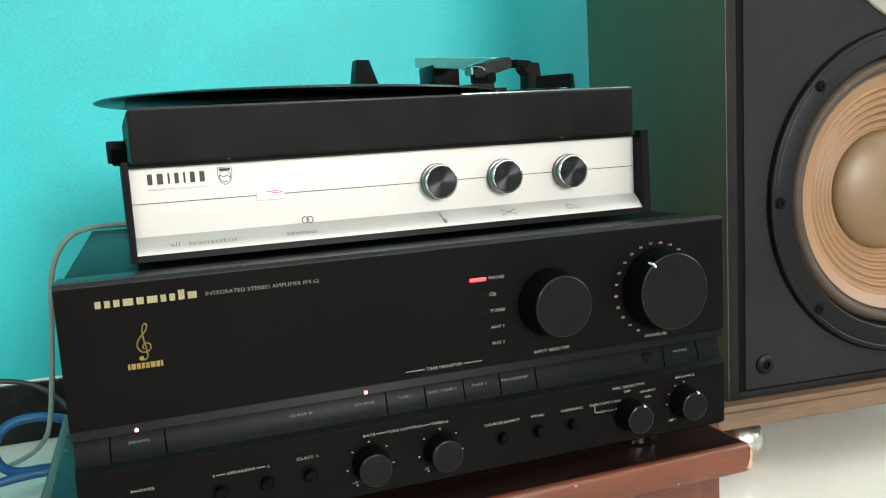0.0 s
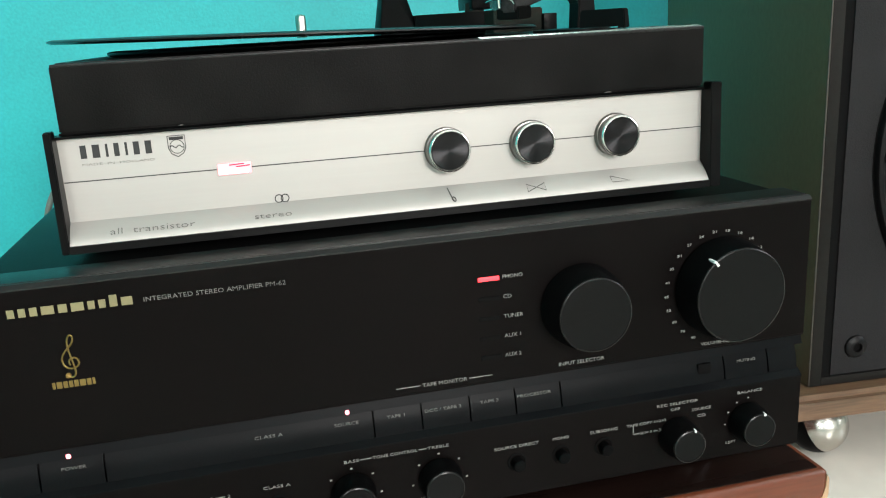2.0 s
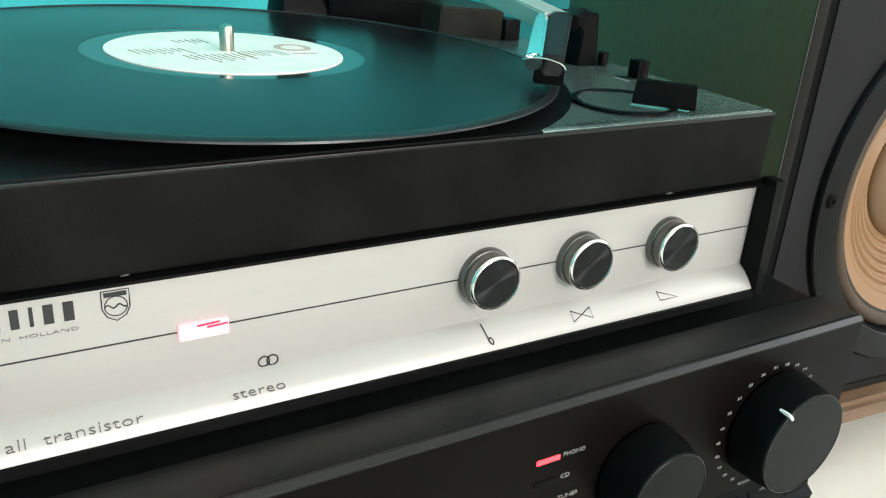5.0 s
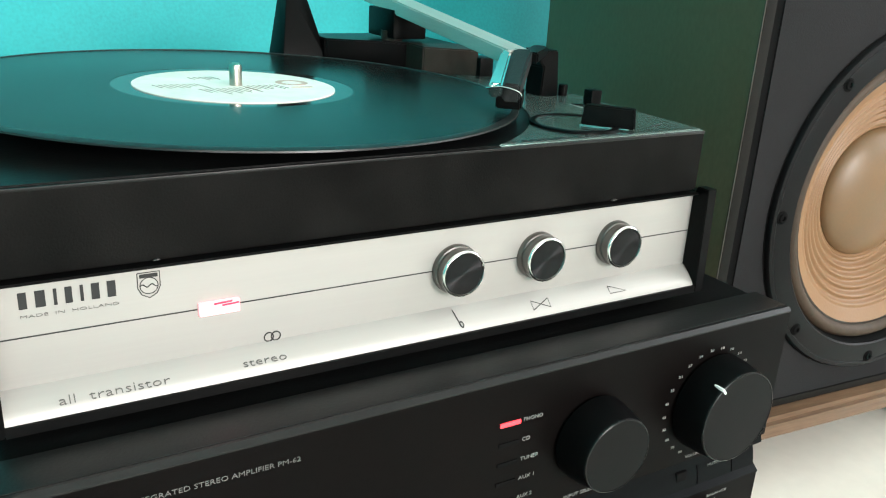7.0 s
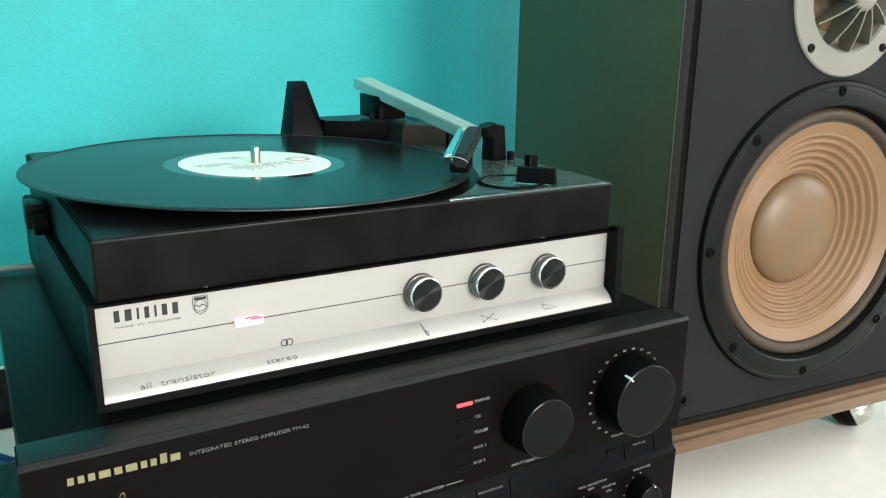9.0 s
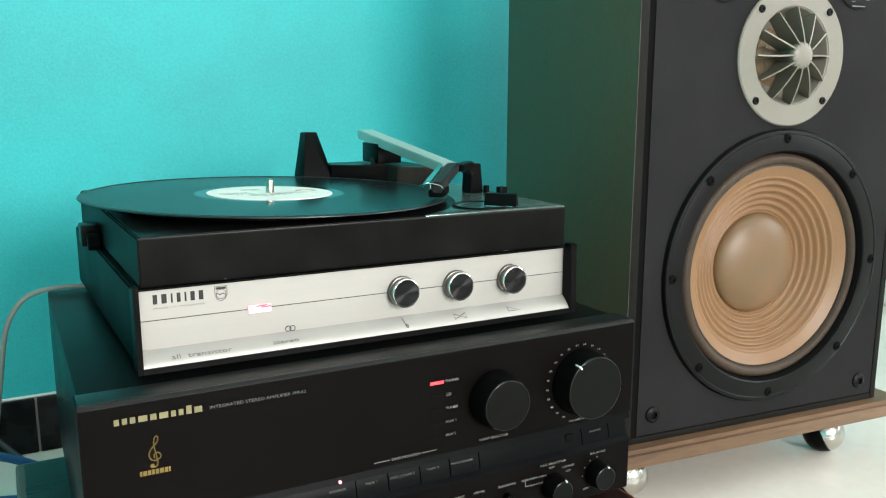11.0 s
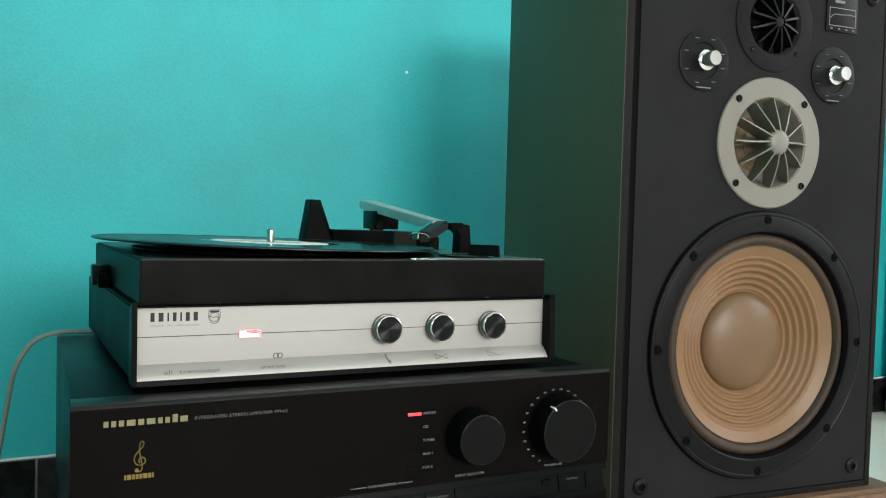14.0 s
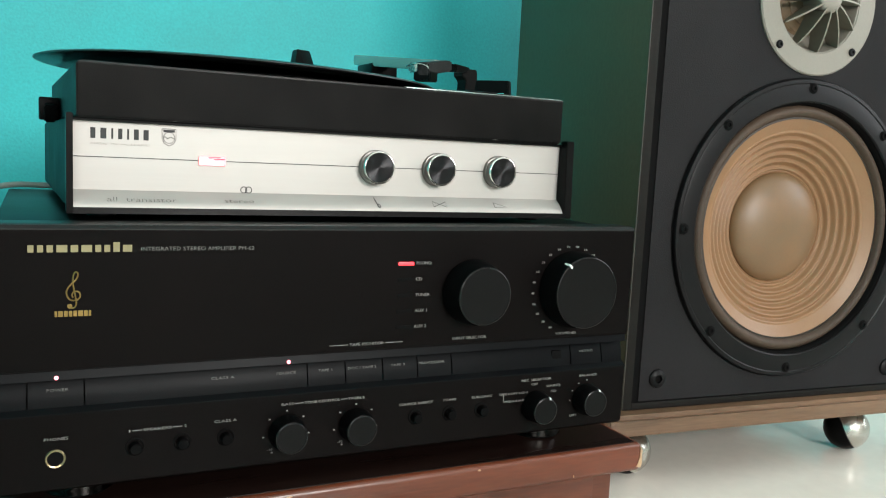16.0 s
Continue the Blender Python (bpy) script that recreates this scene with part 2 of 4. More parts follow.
def prism(points, a0, a1, axis="x", bevel=0.0, bm=None):
    """A closed outline pushed along an axis. axis x: points are (y, z); y: (x, z); z: (x, y)."""
    own = bmesh.new()
    put = {"x": lambda p, a: (a, p[0], p[1]), "y": lambda p, a: (p[0], a, p[1]), "z": lambda p, a: (p[0], p[1], a)}[axis]
    lo = [own.verts.new(put(p, a0)) for p in points]
    hi = [own.verts.new(put(p, a1)) for p in points]
    own.faces.new(lo)
    own.faces.new(hi[::-1])
    n = len(points)
    for i in range(n):
        own.faces.new((lo[i], lo[(i + 1) % n], hi[(i + 1) % n], hi[i]))
    if bevel:
        bmesh.ops.recalc_face_normals(own, faces=own.faces)
        bmesh.ops.bevel(own, geom=own.edges[:], offset=bevel, segments=2, affect="EDGES")
    return join(bm, own)


def lathe(profile, c=(0, 0), seg=48, axis="y", bm=None, squash=1.0):
    """A profile of (radius, place along the axis) turned about it. axis y: c is (x, z); z: (x, y); x: (y, z)."""
    own = bmesh.new()
    rings = []
    for r, a in profile:
        ring = []
        for i in range(seg if r > 1e-6 else 1):
            w = 2 * math.pi * i / seg
            p, q = c[0] + r * math.cos(w), c[1] + r * math.sin(w) * squash
            ring.append(own.verts.new({"y": (p, a, q), "z": (p, q, a), "x": (a, p, q)}[axis]))
        rings.append(ring)
    for A, B in zip(rings, rings[1:]):
        for i in range(seg):
            a0, a1, b0, b1 = A[i % len(A)], A[(i + 1) % len(A)], B[i % len(B)], B[(i + 1) % len(B)]
            f = [v for k, v in enumerate((a0, a1, b1, b0)) if v not in (a0, a1, b1, b0)[:k]]
            if len(f) > 2:
                own.faces.new(f)
    for ring in (rings[0], rings[-1]):
        if len(ring) > 2 and profile[0] != profile[-1]:
            own.faces.new(ring)
    if profile[0] == profile[-1]:
        bmesh.ops.remove_doubles(own, verts=own.verts, dist=1e-7)
    return join(bm, own)


def cyl(c, r, a0, a1, axis="y", seg=32, bevel=0.0, bm=None):
    b = bevel
    return lathe([(0, a0), (r - b, a0), (r, a0 + math.copysign(b, a1 - a0)), (r, a1 - math.copysign(b, a1 - a0)), (r - b, a1), (0, a1)] if b else [(0, a0), (r, a0), (r, a1), (0, a1)], c, seg, axis, bm)


def tube(points, r, seg=10, bm=None, rounds=3):
    """A round cable through points, smoothed by corner cutting."""
    P = [Vector(p) for p in points]
    for _ in range(rounds):
        Q = [P[0]]
        for a, b in zip(P, P[1:]):
            Q += [a.lerp(b, 0.25), a.lerp(b, 0.75)]
        P = Q + [P[-1]]
    own, prev = bmesh.new(), None
    side = Vector((0.3, 0.5, 0.8))
    for i, p in enumerate(P):
        d = (P[min(i + 1, len(P) - 1)] - P[max(i - 1, 0)]).normalized()
        u = (side - d * side.dot(d)).normalized()
        side = u
        v = d.cross(u)
        ring = [own.verts.new(p + r * (math.cos(2 * math.pi * k / seg) * u + math.sin(2 * math.pi * k / seg) * v)) for k in range(seg)]
        if prev:
            for k in range(seg):
                own.faces.new((prev[k], prev[(k + 1) % seg], ring[(k + 1) % seg], ring[k]))
        else:
            own.faces.new(ring)
        prev = ring
    own.faces.new(prev)
    return join(bm, own)


def beam(p, q, w0, w1, h0, h1, bevel=0.0, bm=None):
    """A bar from p to q (middles of its ends), of width and height at each end."""
    p, q = Vector(p), Vector(q)
    d = (q - p).normalized()
    s = d.cross(Vector((0, 0, 1))).normalized()
    u = s.cross(d)
    own = bmesh.new()
    ends = [[own.verts.new(e + s * w * a / 2 + u * h * b / 2) for a, b in ((-1, -1), (1, -1), (1, 1), (-1, 1))] for e, w, h in ((p, w0, h0), (q, w1, h1))]
    own.faces.new(ends[0])
    own.faces.new(ends[1][::-1])
    for i in range(4):
        own.faces.new((ends[0][i], ends[0][(i + 1) % 4], ends[1][(i + 1) % 4], ends[1][i]))
    if bevel:
        bmesh.ops.recalc_face_normals(own, faces=own.faces)
        bmesh.ops.bevel(own, geom=own.edges[:], offset=bevel, segments=2, affect="EDGES")
    return join(bm, own)


def words(text, x0, x1, z, h, y, bm=None, lean=0.0, thin=-0.011):
    """Lettering on a face that looks towards -y, between x0 and x1, its capitals h high and centred on z."""
    cu = bpy.data.curves.new("t", "FONT")
    cu.offset = thin
    cu.body, cu.size, cu.resolution_u, cu.extrude, cu.fill_mode = text, 1.0, 2, 0.05, "BOTH"
    tmp = bpy.data.objects.new("t", cu)
    me = bpy.data.meshes.new_from_object(tmp)
    own = bmesh.new()
    own.from_mesh(me)
    bpy.data.objects.remove(tmp)
    bpy.data.meshes.remove(me)
    bmesh.ops.remove_doubles(own, verts=own.verts, dist=1e-5)
    xs = [v.co.x for v in own.verts]
    lo, hi = min(xs), max(xs)
    for v in own.verts:
        zz = (v.co.y - 0.36) * h / 0.72
        v.co = (x0 + (v.co.x - lo) / (hi - lo) * (x1 - x0) + lean * zz, y - v.co.z * 0.006, z + zz)
    return join(bm, own)


def line(x0, x1, z0, z1, y, bm=None):
    return box(x0, x1, y - 0.0003, y + 0.0006, z0, z1, bm=bm)


# ---- the room ----
def wall_with_openings(axis, at, thick, a0, a1, z0, z1, holes):
    """A thick wall along x (axis y) or y (axis x), with window openings from left to right."""
    bm, spans, a = bmesh.new(), [], a0
    for h0, h1, k0, k1 in holes:
        spans += [(a, h0, z0, z1), (h0, h1, z0, k0), (h0, h1, k1, z1)]
        a = h1
    for p0, p1, q0, q1 in spans + [(a, a1, z0, z1)]:
        if axis == "y":
            box(p0, p1, at, at + thick, q0, q1, bm=bm)
        else:
            box(at, at + thick, p0, p1, q0, q1, bm=bm)
    return bm


R = ROOM
solid("floor", box(R["x0"] - 0.2, R["x1"] + 0.2, R["y0"] - 0.2, R["y1"] + 0.2, R["z0"] - 0.1, R["z0"]), TILE, "glossy pale cream tiled floor", "floor", "structure")
solid("ceiling", box(R["x0"] - 0.2, R["x1"] + 0.2, R["y0"] - 0.2, R["y1"] + 0.2, R["z1"], R["z1"] + 0.15), CEIL, "plain off-white ceiling", "ceiling", "structure")
wall_north = solid("wall_north", box(R["x0"] - 0.2, R["x1"] + 0.2, R["y1"], R["y1"] + 0.2, R["z0"], R["z1"]), TEAL, "matt turquoise painted plaster wall", "wall", "structure")
solid("wall_west", box(R["x0"] - 0.2, R["x0"], R["y0"], R["y1"], R["z0"], R["z1"]), TEAL, "turquoise painted plaster wall", "wall", "structure")
# unseen walls that close the room and bounce fill light
solid("wall_south", wall_with_openings("y", R["y0"] - 0.2, 0.2, R["x0"] - 0.2, R["x1"] + 0.2, R["z0"], R["z1"], (WIN_FILL, WIN_BACK)), BOUNCEPAINT, "unseen pale wall with a window opening, bounces fill light", "wall", "structure")
solid("wall_east", wall_with_openings("x", R["x1"], 0.2, R["y0"], R["y1"], R["z0"], R["z1"], (WIN_SIDE,)), BOUNCEPAINT, "unseen pale wall with a window opening, bounces fill light", "wall", "structure")


def window_frame(name, axis, at, hole):
    a0, a1, z0, z1 = hole
    win = thing(name, (at, (a0 + a1) / 2, z0) if axis == "x" else ((a0 + a1) / 2, at, z0), "white painted window frame with a mullion", "window", kind="structure")
    bm = bmesh.new()
    for p0, p1, q0, q1 in ((a0, a0 + 0.06, z0, z1), (a1 - 0.06, a1, z0, z1), (a0 + 0.06, a1 - 0.06, z0, z0 + 0.06), (a0 + 0.06, a1 - 0.06, z1 - 0.06, z1), ((a0 + a1) / 2 - 0.03, (a0 + a1) / 2 + 0.03, z0 + 0.06, z1 - 0.06)):
        if axis == "y":
            box(p0, p1, at - 0.03, at + 0.03, q0, q1, bm=bm)
        else:
            box(at - 0.03, at + 0.03, p0, p1, q0, q1, bm=bm)
    part("window_frame", bm, FRAMEPAINT, win)


window_frame("window_1", "y", R["y0"] - 0.12, WIN_BACK)
# unseen frame added round the fill lamp's opening
window_frame("fill_window", "y", R["y0"] - 0.12, WIN_FILL)
window_frame("window_2", "x", R["x1"] + 0.12, WIN_SIDE)

# flecks of bare plaster in the paint
for x, z, r in ((0.513, 1.068, 0.0028), (-0.26, 1.135, 0.005)):
    part("paint_fleck", cyl((x, z), r, R["y1"] - 0.0006, R["y1"] + 0.002, seg=9), CHIP, wall_north, "small white chip in the paint")

# black skirting of stone tiles along the painted wall
skirting = solid("baseboard", box(R["x0"], R["x1"], R["y1"] - 0.006, R["y1"], R["z0"], 0.4430), GROUT, "black granite skirting tiles with pale joints", "baseboard", "structure")
TILE_W = 0.328
x = -0.069 - 7 * TILE_W
while x < R["x1"]:
    a, b = max(x + 0.0015, R["x0"]), min(x + TILE_W - 0.0015, R["x1"])
    part("skirting_tile", box(a, b, R["y1"] - 0.012, R["y1"] - 0.004, R["z0"] + 0.001, 0.4420, 0.0012), GRANITE, skirting)
    x += TILE_W
part("paint_lip", box(R["x0"], R["x1"], R["y1"] - 0.007, R["y1"] - 0.001, 0.4432, 0.4458, 0.0008), CHIP, skirting, "pale mortar bead above the tiles")


# ---- low table ----
def low_table():
    t = thing("low_table", (0.165, 0.69, FLOOR), "low red-brown varnished wooden table with worn edges", "table")
    part("tabletop", box(-0.098, 0.425, 0.5050, 0.876, 0.4725, 0.4962, 0.0045, seg=3), WOODRED, t, "red-brown top board, chipped at the corner")
    # thin sheet that paints the shaded look of the board's upper face
    part("top_sheet", box(-0.090, 0.4195, 0.5095, 0.869, 0.4940, 0.4970, 0.0008), DARKTOP, t, "polished upper face, amplifier's shade and reflection put into the colour")
    part("front_panel", box(-0.06, 0.385, 0.515, 0.535, 0.372, 0.4715, 0.002), WOODRED, t)
    for x0, x1 in ((-0.08, -0.06), (0.385, 0.405)):
        part("side_panel", box(x0, x1, 0.518, 0.86, 0.372, 0.4715, 0.002), WOODRED, t)
    part("back_panel", box(-0.06, 0.385, 0.84, 0.858, 0.372, 0.4715, 0.002), WOODRED, t)
    for x, y in ((-0.07, 0.535), (0.394, 0.535), (-0.07, 0.84), (0.394, 0.84)):
        part("foot", cyl((x, y), 0.012, FLOOR, 0.373, "z", 20), PLASTIC, t)
    # worn places on the front edge and the corner
    for x, z, w, h in ((0.4225, 0.4790, 0.0032, 0.0014), (0.4195, 0.4765, 0.0020, 0.0010), (0.2680, 0.4925, 0.0030, 0.0010), (0.1210, 0.4928, 0.0045, 0.0008), (0.3560, 0.4760, 0.0012, 0.0016), (0.0420, 0.4930, 0.0020, 0.0010)):
        part("worn_chip", prism([(x, z), (x + w * 0.6, z - h * 0.5), (x + w, z + h * 0.3), (x + w * 0.7, z + h), (x + w * 0.2, z + h * 0.7)], 0.5046, 0.5070, "y"), WOODWORN, t, "bare wood showing through")
    part("worn_chip", prism([(0.4205, 0.4765), (0.4240, 0.4750), (0.4252, 0.4780), (0.4252, 0.4900), (0.4236, 0.4930), (0.4232, 0.4850)], 0.5047, 0.5120, "y"), WOODWORN, t, "pale worn corner edge")
    return t


low_table()


# ---- amplifier ----
def knob(parent, name, c, r0, r1, y0, y1, mark=None, mark_label="white pointer line"):
    """A turned knob: a short dark foot, a long barely tapering barrel, a flat face with a fine bright rim."""
    k = part(name, lathe([(0, y0), (r0 * 0.93, y0), (r0 * 0.93, y0 - 0.0012), (r0, y0 - 0.0016), (r0 * 0.7 + r1 * 0.3, (y0 + y1) / 2), (r1, y1 + 0.0014), (r1 - 0.0003, y1 + 0.0006), (r1 - 0.0010, y1 + 0.0003), (0, y1 + 0.0003)], c, 72), KNOBBLACK, parent)
    part("knob_face", lathe([(0, y1), (r1 - 0.0011, y1), (r1 - 0.0009, y1 + 0.0004), (0, y1 + 0.0008)], c, 72), KNOBFACE, k, "satin black flat face")
    part("rim", lathe([(r1 - 0.0010, y1 + 0.0006), (r1 - 0.0001, y1 + 0.0010), (r1 - 0.0003, y1 + 0.0001), (r1 - 0.0009, y1 - 0.0002), (r1 - 0.0010, y1 + 0.0006)], c, 72), KNOBRIM, k, "polished black bevelled rim")
    if mark is not None:
        w = radians(mark)
        d = Vector((math.cos(w), 0, math.sin(w)))
        p, g, u = Vector((c[0], y1, c[1])), 0.0014 * r1 / 0.027, Vector((0, 1, 0))
        line_mark = beam(p + d * (r1 * 0.90) - u * 0.0003, p + d * (r1 + 0.0002) - u * 0.0003, g, g, 0.0012, 0.0012)
        beam(p + d * (r1 + 0.0001) - u * 0.0004, p + d * (r1 + 0.0003) + u * (0.20 * r1), g, g, g * 0.9, g * 0.9, 0, line_mark)
        part("pointer", line_mark, WHITE, k, mark_label)
    return k


def ticks(parent, c, r, a0, a1, n, y, size=0.0011, material=PRINT, name="scale_mark"):
    for i in range(n):
        w = radians(a0 + (a1 - a0) * i / (n - 1))
        x, z = c[0] + r * math.cos(w), c[1] + r * math.sin(w)
        part(name, line(x - size * 0.8, x + size * 0.8, z - size * 0.55, z + size * 0.55, y), material, parent)


def amplifier():
    Y = 0.511
    a = thing("amplifier", (0.174, 0.70, 0.497), "black integrated stereo amplifier standing on a low table", "amplifier")
    case = part("case", box(-0.0535, 0.4035, Y + 0.0290, 0.882, 0.515, 0.6745, 0.0025), CASE, a, "black painted sheet-steel cover")
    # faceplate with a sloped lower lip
    # the lit band of the top edge, painted as a lighter strip
    part("top_bevel", prism([(Y + 0.0034, 0.6767), (Y + 0.0019, 0.6767), (Y - 0.0002, 0.6746), (Y - 0.0002, 0.6738), (Y + 0.0006, 0.6738), (Y + 0.0034, 0.6750)], -0.0553, 0.4043, "x"), EDGESHEEN, a, "rounded upper edge, its lit band put into a lighter black")
    part("faceplate", prism([(Y + 0.0270, 0.6765), (Y + 0.0020, 0.6765), (Y, 0.6745), (Y, 0.5900), (Y + 0.0010, 0.5890), (Y + 0.0270, 0.5890)], -0.0555, 0.4045, "x", 0.0006), AMPBLACK, a, "satin black metal faceplate")
    part("top_rail", box(-0.0545, 0.4035, Y + 0.0040, Y + 0.0262, 0.6758, 0.6770, 0.0004), EDGESHEEN, a, "top edge of the faceplate, sheen put into a glossier black")
    part("indicator_rail", prism([(Y + 0.0120, 0.5889), (Y + 0.0024, 0.5889), (Y + 0.0008, 0.5836), (Y + 0.0120, 0.5836)], -0.0550, 0.4040, "x"), AMPBAND, a, "narrow sloped rail that holds the indicator lamps")
    part("panel_lip", prism([(Y + 0.0055, 0.5664), (Y + 0.0035, 0.5664), (Y - 0.0004, 0.5632), (Y - 0.0004, 0.5622), (Y + 0.0055, 0.5622)], -0.0552, 0.4042, "x"), AMPBAND, a)
    part("strip_backing", box(-0.055, 0.404, Y + 0.0075, Y + 0.0260, 0.564, 0.5834), GROOVE, a)
    part("lower_panel", prism([(Y + 0.013, 0.5655), (Y + 0.005, 0.5655), (Y, 0.5625), (Y, 0.5165), (Y + 0.003, 0.514), (Y + 0.013, 0.514)], -0.0555, 0.4045, "x", 0.0005), AMPBLACK, a, "satin black lower control panel")
    # the strip of flush keys
    keys = [(-0.0545, -0.0356, "key_blank"), (-0.0346, -0.0042, "power_key"), (-0.0032, 0.1360, "display_key"), (0.1370, 0.1633, "tape_key"), (0.1643, 0.1913, "tape_key"), (0.1923, 0.2185, "tape_key"), (0.2195, 0.2463, "processor_key"), (0.2473, 0.3525, "cover_strip"), (0.3535, 0.3825, "muting_key"), (0.3835, 0.4030, "key_blank")]
    for x0, x1, nm in keys:
        part(nm, prism([(Y + 0.012, 0.5822), (Y + 0.0075, 0.5822), (Y + 0.0060, 0.5790), (Y + 0.0046, 0.5750), (Y + 0.0036, 0.5705), (Y + 0.0030, 0.5662), (Y + 0.012, 0.5662)], x0, x1, "x"), AMPBAND, a)
    part("remote_sensor", box(0.3350, 0.3440, Y + 0.0038, Y + 0.008, 0.5715, 0.5785, 0.0010), GROOVE, a, "small dark sensor window")
    # maker's name in gold blocks, and the line of lettering after it
    xs = -0.034
    for w, h in ((0.0032, 5), (0.0032, 5), (0.0034, 5), (0.0058, 5), (0.0040, 5), (0.0058, 5), (0.0032, 5), (0.0032, 5), (0.0036, 7), (0.0052, 5)):
        part("maker_mark", line(xs, xs + w, 0.6607, 0.6607 + h * 0.00084, Y), GOLD, a, "gold block of a maker's mark")
        xs += w + 0.0018
    part("lettering", words("INTEGRATED STEREO AMPLIFIER PM-62", 0.028, 0.097, 0.6625, 0.0024, Y), PRINTDIM, a)
    # sticker: a treble clef with a bar below
    clef = [(-0.0125, 0.6285), (-0.0100, 0.6268), (-0.0080, 0.6290), (-0.0087, 0.6340), (-0.0105, 0.6440), (-0.0093, 0.6490), (-0.0072, 0.6488), (-0.0075, 0.6450), (-0.0118, 0.6410), (-0.0140, 0.6370), (-0.0125, 0.6325), (-0.0090, 0.6315), (-0.0058, 0.6335), (-0.0065, 0.6370), (-0.0092, 0.6375), (-0.0108, 0.6355), (-0.0100, 0.6335)]
    part("clef_sticker", tube([(x, Y - 0.0002, z) for x, z in clef], 0.00048, 6), GOLDLEAF, a, "gold treble clef sticker")
    part("clef_dot", cyl((-0.0118, 0.6284), 0.0014, Y - 0.0005, Y + 0.001, seg=16), GOLDLEAF, a)
    xs = -0.0200
    for w in (0.0020, 0.0031, 0.0026, 0.0024, 0.0026, 0.0033, 0.0026, 0.0018):
        part("sticker_mark", line(xs, xs + w - 0.0006, 0.6222, 0.6256, Y), GOLDLEAF, a, "gold block under the clef")
        xs += w
    # input list
    for i, (nm, w) in enumerate((("PHONO", 0.0115), ("CD", 0.0048), ("TUNER", 0.0112), ("AUX 1", 0.0095), ("AUX 2", 0.0095))):
        z = 0.6505 - 0.0114 * i
        part("indicator_bar", box(0.1985, 0.2105, Y - 0.0006, Y + 0.002, z - 0.0012, z + 0.0012, 0.0003), LEDRED if i == 0 else GROOVE, a, "lit red indicator bar" if i == 0 else "unlit dark indicator bar")
        part("lettering", words(nm, 0.2125, 0.2125 + w, z + 0.0004, 0.0023, Y), PRINT if i == 0 else PRINT, a)
    # large knobs
    knob(a, "input_selector_knob", (0.2580, 0.6290), 0.0242, 0.0212, Y, 0.4897)
    knob(a, "volume_knob", (0.3460, 0.6288), 0.0298, 0.0277, Y, 0.4893, 129)
    # the volume scale, in decibels
    for i, nm in enumerate(("90", "70", "60", "52", "45", "40", "35", "31", "27", "24", "21", "18", "16", "14", "12")):
        w = radians(242 - 14.55 * i)
        x, z = 0.3447 + 0.0338 * math.cos(w), 0.6282 + 0.0336 * math.sin(w)
        part("scale_mark", words(nm, x - 0.0014, x + 0.0014, z, 0.0016, Y, thin=0.006), PRINT, a)
    part("lettering", words("INPUT SELECTOR", 0.2442, 0.2720, 0.5945, 0.0022, Y), PRINT, a)
    part("lettering", words("VOLUME(-dB)", 0.3340, 0.3530, 0.5935, 0.0020, Y), PRINT, a)
    part("lettering", words("TAPE MONITOR", 0.1644, 0.1898, 0.5945, 0.0022, Y), PRINT, a)
    for x0, x1 in ((0.1497, 0.1630), (0.1912, 0.2044)):
        part("lettering_rule", line(x0, x1, 0.5943, 0.5947, Y), PRINT, a)
    # lit dots and key lettering
    for x in (-0.0192, 0.1222):
        part("indicator_lamp", lathe([(0, Y - 0.0002), (0.0009, Y + 0.0004), (0.0013, Y + 0.0014), (0.0013, Y + 0.006), (0, Y + 0.006)], (x, 0.5848), 16), LEDPINK, a, "glowing red indicator lamp")
    for nm, x0, x1 in (("POWER", -0.0245, -0.0125), ("CLASS A", 0.0720, 0.0870), ("SOURCE", 0.1149, 0.1282), ("TAPE 1", 0.1442, 0.1541), ("DCC / TAPE 2", 0.1657, 0.1869), ("TAPE 3", 0.1979, 0.2089), ("PROCESSOR", 0.2202, 0.2409), ("MUTING", 0.3620, 0.3745)):
        part("lettering", words(nm, x0, x1, 0.5764, 0.0018, Y + 0.0050), PRINTDIM, a)
    # lower panel
    for nm, x0, x1, z in (("1", 0.0215, 0.0223, 0.5490), ("2", 0.0548, 0.0562, 0.5490), ("PHONES", -0.0262, -0.0130, 0.5485), ("SPEAKERS", 0.0300, 0.0470, 0.5490), ("CLASS A", 0.0735, 0.0880, 0.5497), ("BASS", 0.1178, 0.1260, 0.5570), ("TONE CONTROL", 0.1337, 0.1590, 0.5570), ("TREBLE", 0.1648, 0.1772, 0.5570), ("SOURCE DIRECT", 0.2038, 0.2306, 0.5488), ("MONO", 0.2394, 0.2496, 0.5491), ("SUBSONIC", 0.2629, 0.2804, 0.5490), ("REC SELECTOR", 0.3060, 0.3331, 0.5585), ("BALANCE", 0.3600, 0.3769, 0.5585), ("TAPE COPY 1>2>3", 0.2863, 0.3120, 0.5490), ("2>1>3", 0.2950, 0.3090, 0.5430), ("OFF", 0.3150, 0.3210, 0.5548), ("SOURCE", 0.3290, 0.3420, 0.5525), ("CD", 0.3330, 0.3385, 0.5480), ("LEFT", 0.3530, 0.3600, 0.5262), ("RIGHT", 0.3760, 0.3850, 0.5275), ("-10", 0.1085, 0.1120, 0.5265), ("-10", 0.1580, 0.1615, 0.5265)):
        part("lettering", words(nm, x0, x1, z - 0.0008, 0.0018, Y), PRINT, a)
